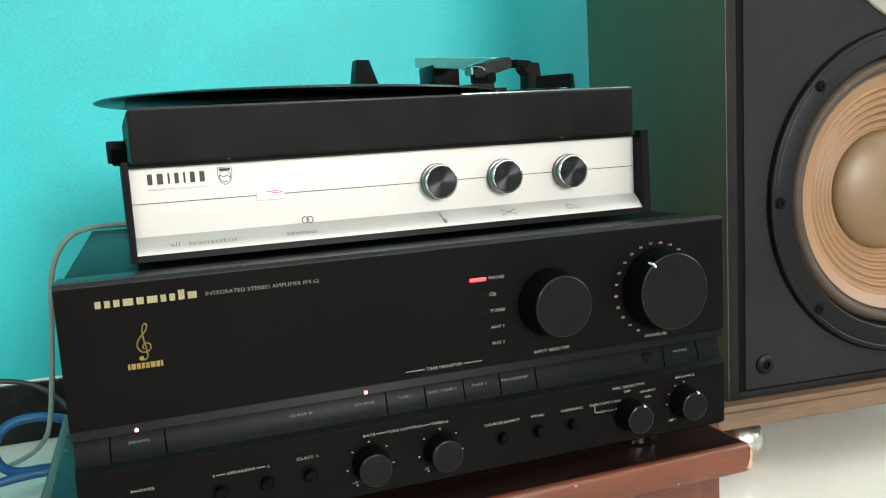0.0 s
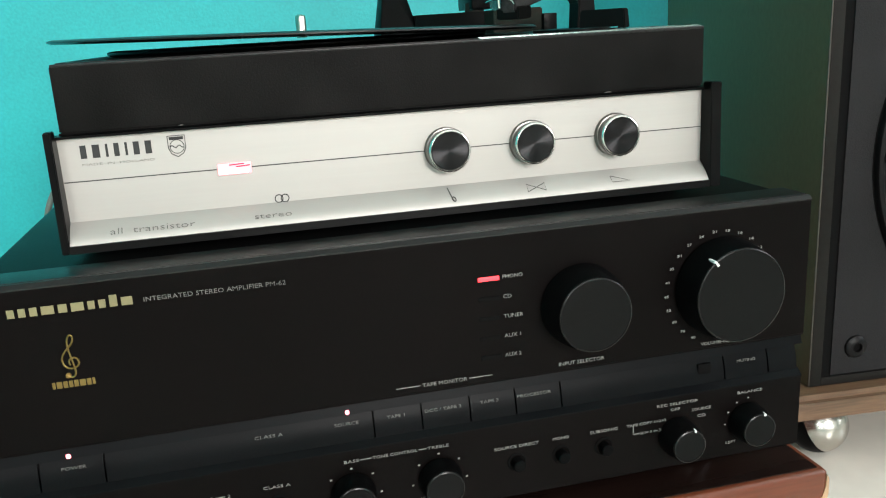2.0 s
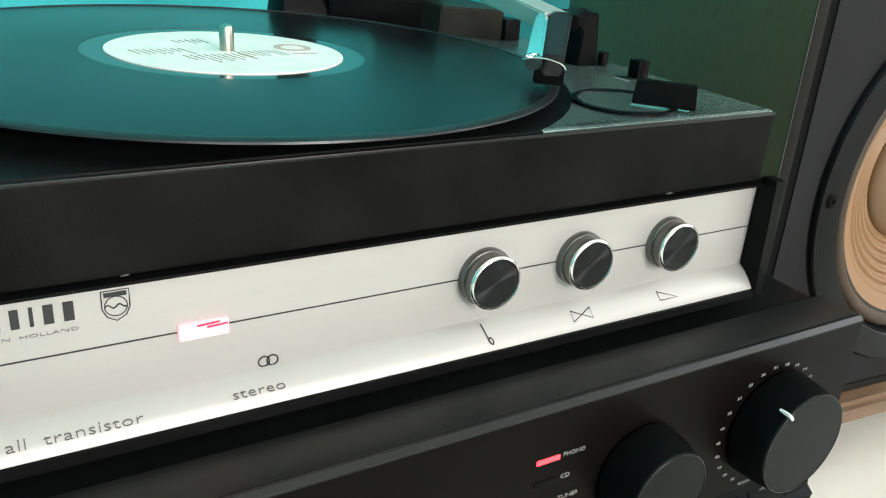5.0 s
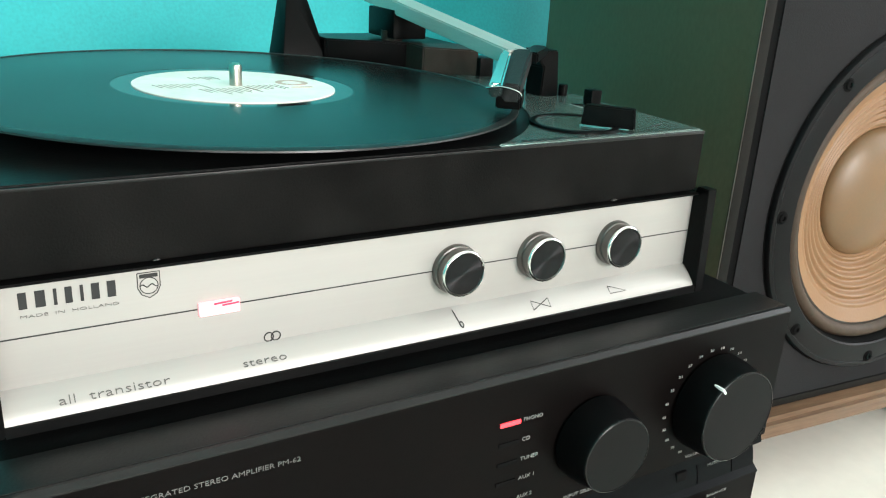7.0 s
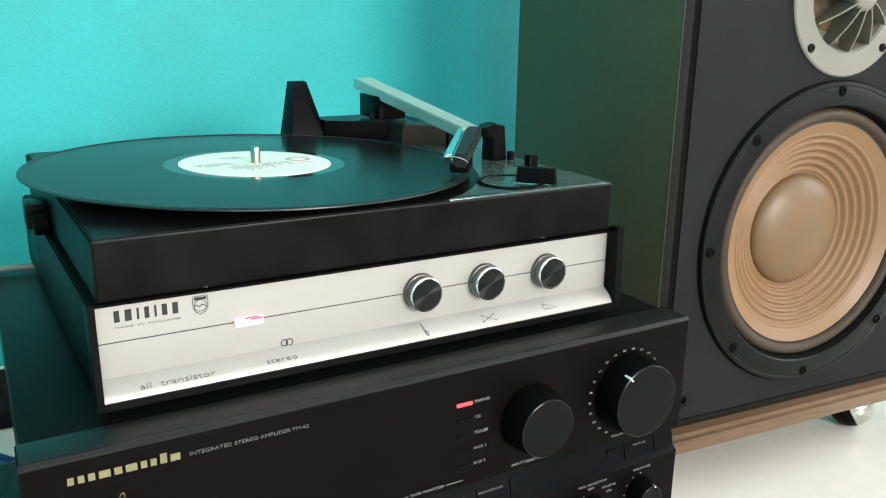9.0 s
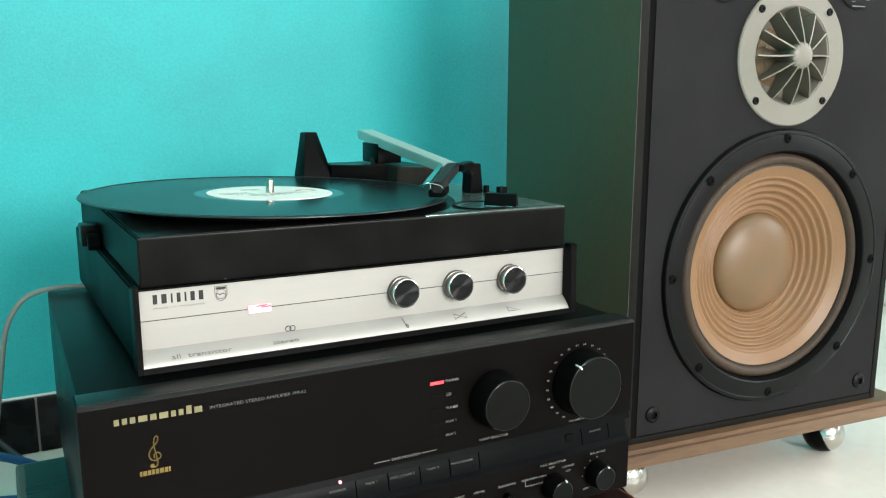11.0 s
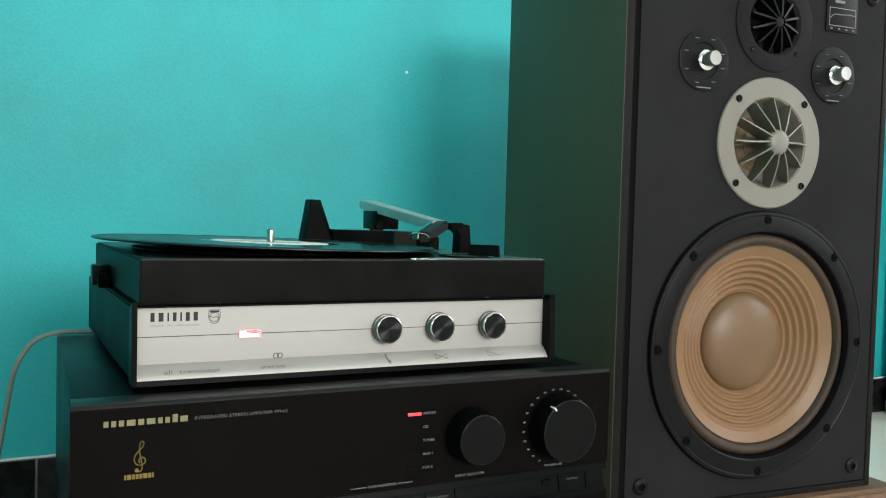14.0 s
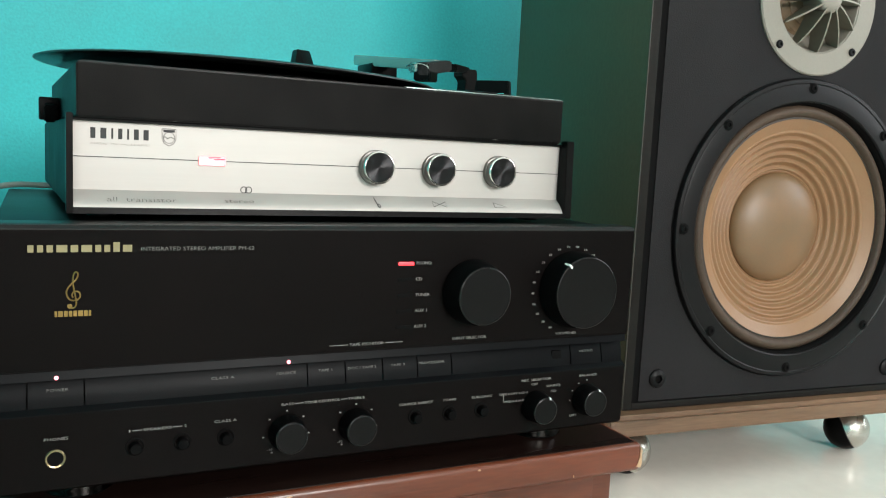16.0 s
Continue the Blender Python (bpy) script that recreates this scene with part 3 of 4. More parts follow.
    for x0, x1, z in ((0.0235, 0.0290, 0.549), (0.0480, 0.0535, 0.549), (0.1268, 0.1330, 0.557), (0.1598, 0.1642, 0.557), (0.2905, 0.2945, 0.543)):
        part("lettering_rule", line(x0, x1, z - 0.0010, z - 0.0006, Y), PRINT, a)
    part("lettering_rule", line(0.2903, 0.2907, 0.543, 0.5475, Y), PRINT, a)
    for c in ((0.1215, 0.5360), (0.1710, 0.5360)):
        knob(a, "tone_knob", (c[0], c[1] + 0.0010), 0.0125, 0.0110, Y, 0.4965)
        ticks(a, c, 0.0158, 232, -52, 7, Y, 0.0008)
    knob(a, "record_selector_knob", (0.3190, 0.5370), 0.0122, 0.0105, Y, 0.4945, 72)
    knob(a, "balance_knob", (0.3665, 0.5385), 0.0125, 0.0108, Y, 0.4960, 75)
    ticks(a, (0.3675, 0.5380), 0.0155, 180, 90, 4, Y, 0.0007)
    for x in (0.0250, 0.0535, 0.0810, 0.2170, 0.2445, 0.2715):
        well = part("push_button", lathe([(0.0058, Y - 0.0004), (0.0052, Y - 0.0008), (0.0046, Y - 0.0004), (0.0046, Y + 0.003), (0.0058, Y + 0.003), (0.0058, Y - 0.0004)], (x, 0.5378), 28), GROOVE, a)
        part("button_cap", cyl((x, 0.5378), 0.0036, Y + 0.002, Y - 0.0065, bevel=0.0006, seg=24), KNOBBLACK, well)
    jack = part("headphone_jack", lathe([(0.0043, Y + 0.003), (0.0058, Y + 0.003), (0.0058, Y - 0.0008), (0.0054, Y - 0.0013), (0.0046, Y - 0.0010), (0.0043, Y + 0.003)], (-0.0200, 0.5355), 32), BRASS, a, "brass ring of the headphone socket")
    part("socket_hole", cyl((-0.0200, 0.5355), 0.0046, Y - 0.0005, Y + 0.0025), GROOVE, jack)
    for x, y in ((-0.005, 0.56), (0.352, 0.56), (-0.005, 0.83), (0.352, 0.83)):
        f = part("foot", cyl((x, y), 0.021, 0.497, 0.5085, "z", bevel=0.001), PLASTIC, a)
        part("foot_ring", lathe([(0.0195, 0.499), (0.0222, 0.499), (0.0222, 0.5155), (0.0195, 0.5155), (0.0195, 0.499)], (x, y), 48, "z"), FOOTMETAL, f, "bright metal band")
    for x in (0.06, 0.27, 0.33):
        part("panel_screw", cyl((x, 0.53), 0.003, 0.5125, 0.5155, "z", 12), ALUEDGE, a)
    return a


amplifier()


# ---- record player ----
def record_player():
    p = thing("record_player", (0.175, 0.72, 0.6765), "black portable record player with a brushed aluminium front", "record player")
    part("body", prism([(-0.0110, 0.5635), (0.3635, 0.5635), (0.3610, 0.8880), (-0.0215, 0.8880)], 0.6815, 0.7396, "z", 0.0015), LEATHERETTE, p, "black leatherette-covered case")
    fr = bmesh.new()
    F0, F1 = 0.5455, 0.566
    # frame round the panel, its cheeks sloping back towards the top
    for x0, x1 in ((-0.0125, -0.0085), (0.3585, 0.3655)):
        prism([(F0, 0.6805), (F0 + 0.0018, 0.7432), (0.5564, 0.7432), (0.5564, 0.7402), (F1, 0.7402), (F1, 0.6805)], x0, x1, "x", 0.0005, fr)
    prism([(F0, 0.6805), (F0 + 0.0005, 0.6845), (F1, 0.6845), (F1, 0.6805)], -0.0085, 0.3585, "x", 0.0, fr)
    prism([(F0 + 0.0085, 0.7388), (F0 + 0.0085, 0.7400), (F1, 0.7402), (F1, 0.7388)], -0.0085, 0.3585, "x", 0.0, fr)
    part("front_frame", fr, PLASTIC, p)
    # aluminium panel, its foot curving forward
    yp = 0.558
    LIP = [(0.6950, 0.0), (0.6925, 0.0036), (0.6890, 0.0074), (0.6850, 0.0105)]
    prof = [(yp, 0.7386)] + [(yp - d, z) for z, d in LIP] + [(yp - 0.0105, 0.6842), (yp + 0.004, 0.6842), (yp + 0.004, 0.7386)]
    panel = part("front_panel", prism(prof, -0.0084, 0.3584, "x"), ALU, p, "brushed aluminium control panel")
    for x0, x1 in ((-0.0080, 0.0690), (0.0872, 0.3580)):
        part("engraved_line", line(x0, x1, 0.7158, 0.7163, yp), BLACKINK, panel)
    xs = 0.0020
    for w in (0.0030, 0.0036, 0.0012, 0.0026, 0.0012, 0.0030, 0.0032):
        part("maker_mark", line(xs, xs + w, 0.7278, 0.7346, yp), BLACKINK, panel, "black block of a maker's mark")
        xs += w + 0.0029
    part("lettering", words("MADE  IN  HOLLAND", 0.0022, 0.0380, 0.7246, 0.0013, yp, thin=-0.02), INKGREY, panel)
    crest = bmesh.new()
    outline = [(0.0456, 0.7360), (0.0544, 0.7360), (0.0544, 0.7295), (0.0530, 0.7265), (0.0500, 0.7248), (0.0470, 0.7265), (0.0456, 0.7295), (0.0456, 0.7360)]
    tube([(x, yp - 0.0001, z) for x, z in outline], 0.00022, 5, crest, 0)
    tube([(0.05 + 0.0036 * math.cos(w * math.pi / 8), yp - 0.0001, 0.7302 + 0.0036 * math.sin(w * math.pi / 8)) for w in range(17)], 0.0002, 5, crest, 0)
    tube([(0.0465 + 0.0007 * i, yp - 0.0001, 0.7302 + 0.0007 * math.sin(i * 1.2)) for i in range(11)], 0.00025, 5, crest, 1)
    line(0.0464, 0.0536, 0.7338, 0.7354, yp, crest)
    part("crest", crest, BLACKINK, panel, "small black shield emblem")
    lamp = part("pilot_lamp", box(0.0692, 0.0870, yp - 0.0018, yp + 0.001, 0.7128, 0.7190, 0.0006), LAMPPINK, panel, "glowing pink pilot lamp lens")
    part("lamp_core", prism([(0.0698, 0.7182), (0.0740, 0.7182), (0.0750, 0.7164), (0.0852, 0.7158), (0.0852, 0.7134), (0.0698, 0.7134)], yp - 0.0022, yp - 0.0015, "y"), LAMPHOT, lamp, "white-hot lower part of the lens")
    for x0, x1, z in ((0.0755, 0.0835, 0.7178), (0.0790, 0.0864, 0.7167)):
        part("lamp_filament", prism([(x0, z), (x1, z + 0.0004), (x1, z + 0.0010), (x0, z + 0.0007)], yp - 0.0023, yp - 0.0015, "y"), LAMPRED, lamp, "red streak in the lamp")
    rings = bmesh.new()
    for cx in (0.0999, 0.1032):
        lathe([(0.00185, yp - 0.0003), (0.0024, yp - 0.0003), (0.0024, yp + 0.0005), (0.00185, yp + 0.0005), (0.00185, yp - 0.0003)], (cx, 0.6970), 24, bm=rings)
    part("stereo_rings", rings, BLACKINK, panel)

    def on_lip(bm):
        """Lays marks drawn at z 0.690 onto the sloping foot of the panel."""
        for v in bm.verts:
            for (za, da), (zb, db) in zip(LIP, LIP[1:]):
                if v.co.z >= zb:
                    v.co.y -= da + (db - da) * (za - v.co.z) / (za - zb) + 0.0003
                    break
        return bm
    part("lettering", on_lip(words("all  transistor", 0.0115, 0.0543, 0.6896, 0.0028, yp, thin=-0.02)), INKGREY, panel)
    part("lettering", on_lip(words("stereo", 0.0858, 0.1056, 0.6898, 0.0026, yp, thin=-0.02)), INKGREY, panel)
    clef = tube([(0.1953, yp, 0.6938), (0.1960, yp, 0.6910), (0.1968, yp, 0.6880), (0.1980, yp, 0.6866), (0.1988, yp, 0.6880), (0.1978, yp, 0.6896), (0.1964, yp, 0.6888), (0.1970, yp, 0.6874)], 0.00028, 5, None, 2)
    part("treble_symbol", on_lip(clef), BLACKINK, panel)
    bow = tube([(0.2425, yp, 0.6880), (0.2425, yp, 0.6918), (0.2537, yp, 0.6880), (0.2537, yp, 0.6918), (0.2425, yp, 0.6880)], 0.00018, 5, None, 0)
    part("balance_symbol", on_lip(bow), BLACKINK, panel)
    wedge = tube([(0.2957, yp, 0.6918), (0.3073, yp, 0.6886), (0.2957, yp, 0.6886), (0.2957, yp, 0.6918)], 0.00018, 5, None, 0)
    part("volume_symbol", on_lip(wedge), BLACKINK, panel)
    for x in (0.1963, 0.2472, 0.3006):
        c = (x, 0.7160)
        kb = part("control_knob", lathe([(0, yp), (0.0128, yp), (0.0128, yp - 0.0024), (0.0124, yp - 0.0030), (0.0116, yp - 0.0032), (0.0116, yp - 0.0052), (0.0121, yp - 0.0056), (0.0121, yp - 0.0084), (0.0117, yp - 0.0093), (0.0110, yp - 0.0096), (0.0106, yp - 0.0089), (0, yp - 0.0089)], c, 56), ALUEDGE, p, "bright aluminium control knob")
        part("knob_rim", lathe([(0.0109, yp - 0.0090), (0.0121, yp - 0.0086), (0.0122, yp - 0.0092), (0.0118, yp - 0.0098), (0.0112, yp - 0.0100), (0.0109, yp - 0.0090)], c, 56), ALURIM, kb, "polished rim")
        part("knob_cap", lathe([(0, yp - 0.0092), (0.0055, yp - 0.0093), (0.0105, yp - 0.0095), (0.0109, yp - 0.0088), (0, yp - 0.0082)], c, 56), CAPMETAL, kb, "black spun-metal cap")
    # upper tray and deck
    part("tray", prism([(-0.0062, 0.5570), (0.3590, 0.5570), (0.3570, 0.8860), (-0.0150, 0.8860)], 0.7408, 0.7757, "z", 0.0012), LEATHERETTE, p, "black leatherette upper tray")
    part("deck", prism([(-0.0038, 0.5590), (0.3568, 0.5590), (0.3548, 0.8840), (-0.0125, 0.8840)], 0.7750, 0.7764, "z", 0.0005), DECKBLACK, p, "black plastic deck")
    bay = [(0.133 + 0.1712 * math.cos(radians(q)), 0.707 + 0.1712 * math.sin(radians(q))) for q in range(33, -60, -6)]
    part("deck_plate", prism([(0.2188, 0.5594), (0.3566, 0.5594), (0.3552, 0.7990)] + bay, 0.7760, 0.7769, "z"), DECK, p, "grey metal deck plate curving round the platter")
    part("deck_trim", box(0.2188, 0.3572, 0.5580, 0.5592, 0.7757, 0.7766, 0.0002), DECK, p, "thin bright trim on the deck edge")
    # worn edge whose highlight is painted as a thin lighter strip
    part("tray_edge", box(-0.0056, 0.3584, 0.5566, 0.5577, 0.7744, 0.7759, 0.0005), EDGESHEEN, p, "rubbed upper edge, its light grey glint put into the colour")
    part("tray_seam", box(-0.0070, 0.3575, 0.5600, 0.8850, 0.7390, 0.7412), GROOVE, p)
    xs = 0.2350
    for w in (0.0026, 0.0032, 0.0012, 0.0024, 0.0012, 0.0028, 0.0030):
        part("maker_mark", box(xs, xs + w, 0.5595, 0.5640, 0.7766, 0.7771), BLACKINK, p, "black block of a maker's mark")
        xs += w + 0.0019
    for x, w in ((0.052, 0.0030), (0.294, 0.0045)):
        part("worn_edge", prism([(x, 0.7410), (x + w, 0.7411), (x + w * 0.8, 0.7417), (x + w * 0.3, 0.7415)], 0.5567, 0.5580, "y"), TRIMGREY, p, "pale rubbed spot on the tray edge")
    # side latch and its strap
    latch = part("side_latch", box(-0.0270, -0.0115, 0.7500, 0.7760, 0.7400, 0.7590, 0.002), PLASTIC, p, "black plastic carrying-strap latch")
    part("latch_hook", prism([(0.7480, 0.7400), (0.7380, 0.7380), (0.7330, 0.7440), (0.7380, 0.7520), (0.7500, 0.7540)], -0.0230, -0.0130, "x", 0.001), PLASTIC, latch)
    # platter under the record, and the spindle
    part("platter", lathe([(0, 0.7768), (0.128, 0.7768), (0.1295, 0.7780), (0.1295, 0.7792), (0.127, 0.7800), (0, 0.7800)], (0.133, 0.707), 96, "z"), PLASTIC, p, "black rubber-topped platter")
    part("spindle", lathe([(0, 0.782), (0.0036, 0.782), (0.0036, 0.7955), (0.0032, 0.7968), (0.0020, 0.7976), (0, 0.7978)], (0.133, 0.707), 20, "z"), DULLMETAL, p, "bright metal centre spindle")
    # rear housing with the tall wedge
    rear = bmesh.new()
    # the wedge: a slim top, its right flank running out into a facet
    for q in ((0.2225, 0.884, 0.8312), (0.2400, 0.884, 0.8312), (0.2225, 0.866, 0.8312), (0.2380, 0.872, 0.8312), (0.2130, 0.884, 0.7768), (0.2510, 0.884, 0.7768), (0.2130, 0.850, 0.7768), (0.2490, 0.846, 0.7768)):
        rear.verts.new(q)
    bmesh.ops.convex_hull(rear, input=rear.verts[:])
    bmesh.ops.bevel(rear, geom=rear.edges[:], offset=0.0006, segments=1, affect="EDGES")
    prism([(0.2450, 0.8440), (0.3180, 0.8000), (0.3400, 0.8000), (0.3400, 0.8790), (0.2450, 0.8790)], 0.7768, 0.7955, "z", 0.0012, rear)
    part("rear_housing", rear, PLASTIC, p, "black plastic rear housing with a tall wedge")
    # lit front face of the housing, painted as a browner block
    part("housing_block", prism([(0.2990, 0.7840), (0.3330, 0.7600), (0.3400, 0.8010), (0.2990, 0.8150)], 0.7768, 0.7957, "z", 0.0010), BROWNPLASTIC, p, "front of the housing, its lit brown tone put into the colour")
    # tonearm
    arm = part("tonearm", beam((0.3020, 0.881, 0.8275), (0.2935, 0.654, 0.8050), 0.0200, 0.0165, 0.0105, 0.0095, 0.0009), ARMGREY, p, "grey metal channel-section tonearm")
    part("arm_pivot", box(0.2890, 0.3180, 0.8150, 0.8600, 0.7975, 0.8195, 0.0015), PLASTIC, arm)
    part("pivot_post", cyl((0.2955, 0.830), 0.0085, 0.7940, 0.8030, "z", 24), BROWNPLASTIC, arm)
    part("arm_lift", box(0.3325, 0.3440, 0.7560, 0.7720, 0.7768, 0.7905, 0.0008), PLASTIC, arm)
    head = part("headshell", beam((0.2893, 0.6606, 0.8065), (0.2420, 0.6007, 0.7955), 0.0062, 0.0072, 0.0070, 0.0080, 0.0012), CHROME, arm, "chromed headshell")
    part("headshell_side", beam((0.2975, 0.6560, 0.8056), (0.2484, 0.5950, 0.7948), 0.0125, 0.0095, 0.0095, 0.0100, 0.0012), HEADDARK, head, "dark scuffed side of the headshell")
    part("cartridge", beam((0.2640, 0.6170, 0.7905), (0.2490, 0.5975, 0.7895), 0.0150, 0.0140, 0.0080, 0.0075, 0.0008), PLASTIC, head)
    part("finger_lift", tube([(0.2375, 0.6035, 0.7965), (0.2400, 0.6000, 0.7978), (0.2440, 0.5945, 0.7985), (0.2490, 0.5880, 0.7968), (0.2498, 0.5870, 0.7945)], 0.0005, 6), CHROME, head, "bent bright finger lift")
    part("stylus", lathe([(0, 0.7862), (0.0008, 0.7880), (0.0010, 0.7905), (0, 0.7905)], (0.2560, 0.6090), 8, "z"), CHROME, head)
    # rest post with its crosspiece, lever, buttons
    post = part("arm_rest", prism([(0.3265, 0.7768), (0.3275, 0.7960), (0.3228, 0.8010), (0.3235, 0.8066), (0.3385, 0.8066), (0.3415, 0.7768)], 0.6720, 0.6900, "y", 0.0008), PLASTIC, p, "black plastic arm rest post with a hooked top")
    part("rest_clip", beam((0.3040, 0.6570, 0.8045), (0.3290, 0.6800, 0.8060), 0.0110, 0.0120, 0.0070, 0.0050, 0.001), PLASTIC, post)
    part("rest_cap", cyl((0.3290, 0.6815), 0.0045, 0.8058, 0.8085, "z", 16, 0.0005), PLASTIC, post)
    dc = (0.2890, 0.5885)
    dial = part("speed_dial", lathe([(0, 0.7768), (0.0255, 0.7768), (0.0255, 0.7782), (0.0243, 0.7787), (0.0226, 0.7784), (0.0222, 0.7776), (0, 0.7776)], dc, 56, "z"), PLASTIC, p, "round speed dial with a black rim")
    part("dial_face", lathe([(0, 0.7770), (0.0222, 0.7770), (0.0221, 0.7778), (0, 0.7781)], dc, 56, "z"), DECK, dial, "grey metal dial face")
    part("dial_bar", beam((0.2878, 0.5832, 0.7782), (0.3058, 0.5632, 0.7782), 0.0009, 0.0009, 0.0006, 0.0006), ALURIM, dial, "bright line along the lever's foot")
    lever = beam((0.2932, 0.5880, 0.7832), (0.3132, 0.5660, 0.7832), 0.0075, 0.0075, 0.0112, 0.0112)
    for v in lever.verts:
        if v.co.z > 0.7832:
            v.co = v.co.lerp(Vector((0.3032, 0.5770, v.co.z)), 0.07)
    bmesh.ops.bevel(lever, geom=lever.edges[:], offset=0.0006, segments=2, affect="EDGES")
    part("speed_lever", lever, PLASTIC, dial, "black block-shaped lever")
    button = part("start_button", box(0.3375, 0.3455, 0.6330, 0.6415, 0.7768, 0.7868, 0.0010), PLASTIC, p)
    part("button_slot", beam((0.3290, 0.6425, 0.7770), (0.3385, 0.6370, 0.7770), 0.0020, 0.0020, 0.0006, 0.0006), GROOVE, button, "dark slot beside the button")
    part("deck_marking", box(0.3280, 0.3290, 0.6300, 0.6420, 0.7767, 0.7772), PRINT, p, "small pale mark on the deck")
    part("deck_marking", beam((0.3300, 0.5720, 0.7770), (0.3430, 0.5765, 0.7770), 0.0007, 0.0007, 0.0003, 0.0003), BLACKINK, p, "faint dark lettering on the deck")
    part("stop_pin", cyl((0.3450, 0.6720), 0.0032, 0.7768, 0.7845, "z", 16, 0.0006), PLASTIC, p)
    for x, y in ((0.3440, 0.8700),):
        part("deck_screw", lathe([(0, 0.7765), (0.0020, 0.7765), (0.0016, 0.7775), (0, 0.7777)], (x, y), 12, "z"), CHROME, p)
    for x, y in ((0.01, 0.58), (0.345, 0.58), (0.01, 0.86), (0.345, 0.86)):
        part("foot", cyl((x, y), 0.009, 0.6765, 0.6820, "z", 20), PLASTIC, p)
    return p


record_player()


def vinyl_record():
    c = (0.133, 0.707, 0.7828)
    r = thing("vinyl_record", c, "black long-playing vinyl record lying slightly tilted on the platter", "record", local=True)
    r.matrix_world = pose(c[0] * K, c[1] * K, (c[2] - FLOOR) * K, 0, 1.2, 0)
    R1 = 0.1638
    part("disc", lathe([(0.0680, 0), (R1 - 0.002, 0), (R1, 0.0009), (R1 - 0.0008, 0.0017), (R1 - 0.004, 0.0021), (0.0680, 0.0021), (0.0680, 0)], (0, 0), 160, "z"), VINYL, r, "grooved black vinyl playing surface")
    # bead in lighter, shinier vinyl that paints the highlight along the rim
    part("edge_bead", lathe([(R1 - 0.0040, 0.0020), (R1 - 0.0036, 0.0025), (R1 - 0.0018, 0.0026), (R1 + 0.0002, 0.0017), (R1 + 0.0004, 0.0009), (R1 - 0.0040, 0.0010), (R1 - 0.0040, 0.0020)], (0, 0), 160, "z"), VINYLRIM, r, "raised rim of the record, its highlight put into a lighter vinyl")
    part("run_out_band", lathe([(0.0030, 0.0001), (0.0679, 0.0001), (0.0679, 0.0020), (0.0570, 0.0017), (0.0030, 0.0017), (0.0030, 0.0001)], (0, 0), 120, "z"), VINYLSMOOTH, r, "smooth band round the label")
    lab = part("label", lathe([(0.0038, 0.0017), (0.0570, 0.0017), (0.0570, 0.0022), (0.0038, 0.0022), (0.0038, 0.0017)], (0, 0), 96, "z"), PAPER, r, "cream printed paper label")
    # rows of small print in columns that run across the label, and a faded emblem
    rnd = random.Random(3)
    for col, (cx, cy, n, w) in enumerate(((-0.030, -0.004, 8, 0.017), (-0.006, -0.020, 9, 0.020), (0.017, -0.010, 7, 0.017), (-0.010, 0.024, 5, 0.012))):
        for i in range(n):
            px, py = cx + (i - n / 2) * 0.0034, cy + (i - n / 2) * 0.0005
            half = w * rnd.uniform(0.25, 0.5)
            d = Vector((0.33, -0.94, 0)) * half
            q = Vector((px, py, 0.00225)) - Vector((0.33, -0.94, 0)) * (w * 0.5 - half)
            if (q - d).to_2d().length < 0.053 and (q + d).to_2d().length < 0.053 and q.to_2d().length > 0.008:
                part("label_print", beam(q - d, q + d, 0.0006, 0.0006, 0.0003, 0.0003), PAPERINK, lab)
    part("label_crest", lathe([(0.0062, 0.0021), (0.0098, 0.0021), (0.0098, 0.00238), (0.0062, 0.00238), (0.0062, 0.0021)], (0.036, 0.006), 32, "z"), PAPERPINK, lab, "faded pink round emblem")
    part("label_crest", box(0.030, 0.043, -0.012, -0.009, 0.0021, 0.00236), PAPERPINK, lab, "faded pink bar under the emblem")
    return r


vinyl_record()


# ---- loudspeaker on a wheeled board ----
SPK = (0.5915, 0.688, 0.0)
SPK_YAW = -4.79


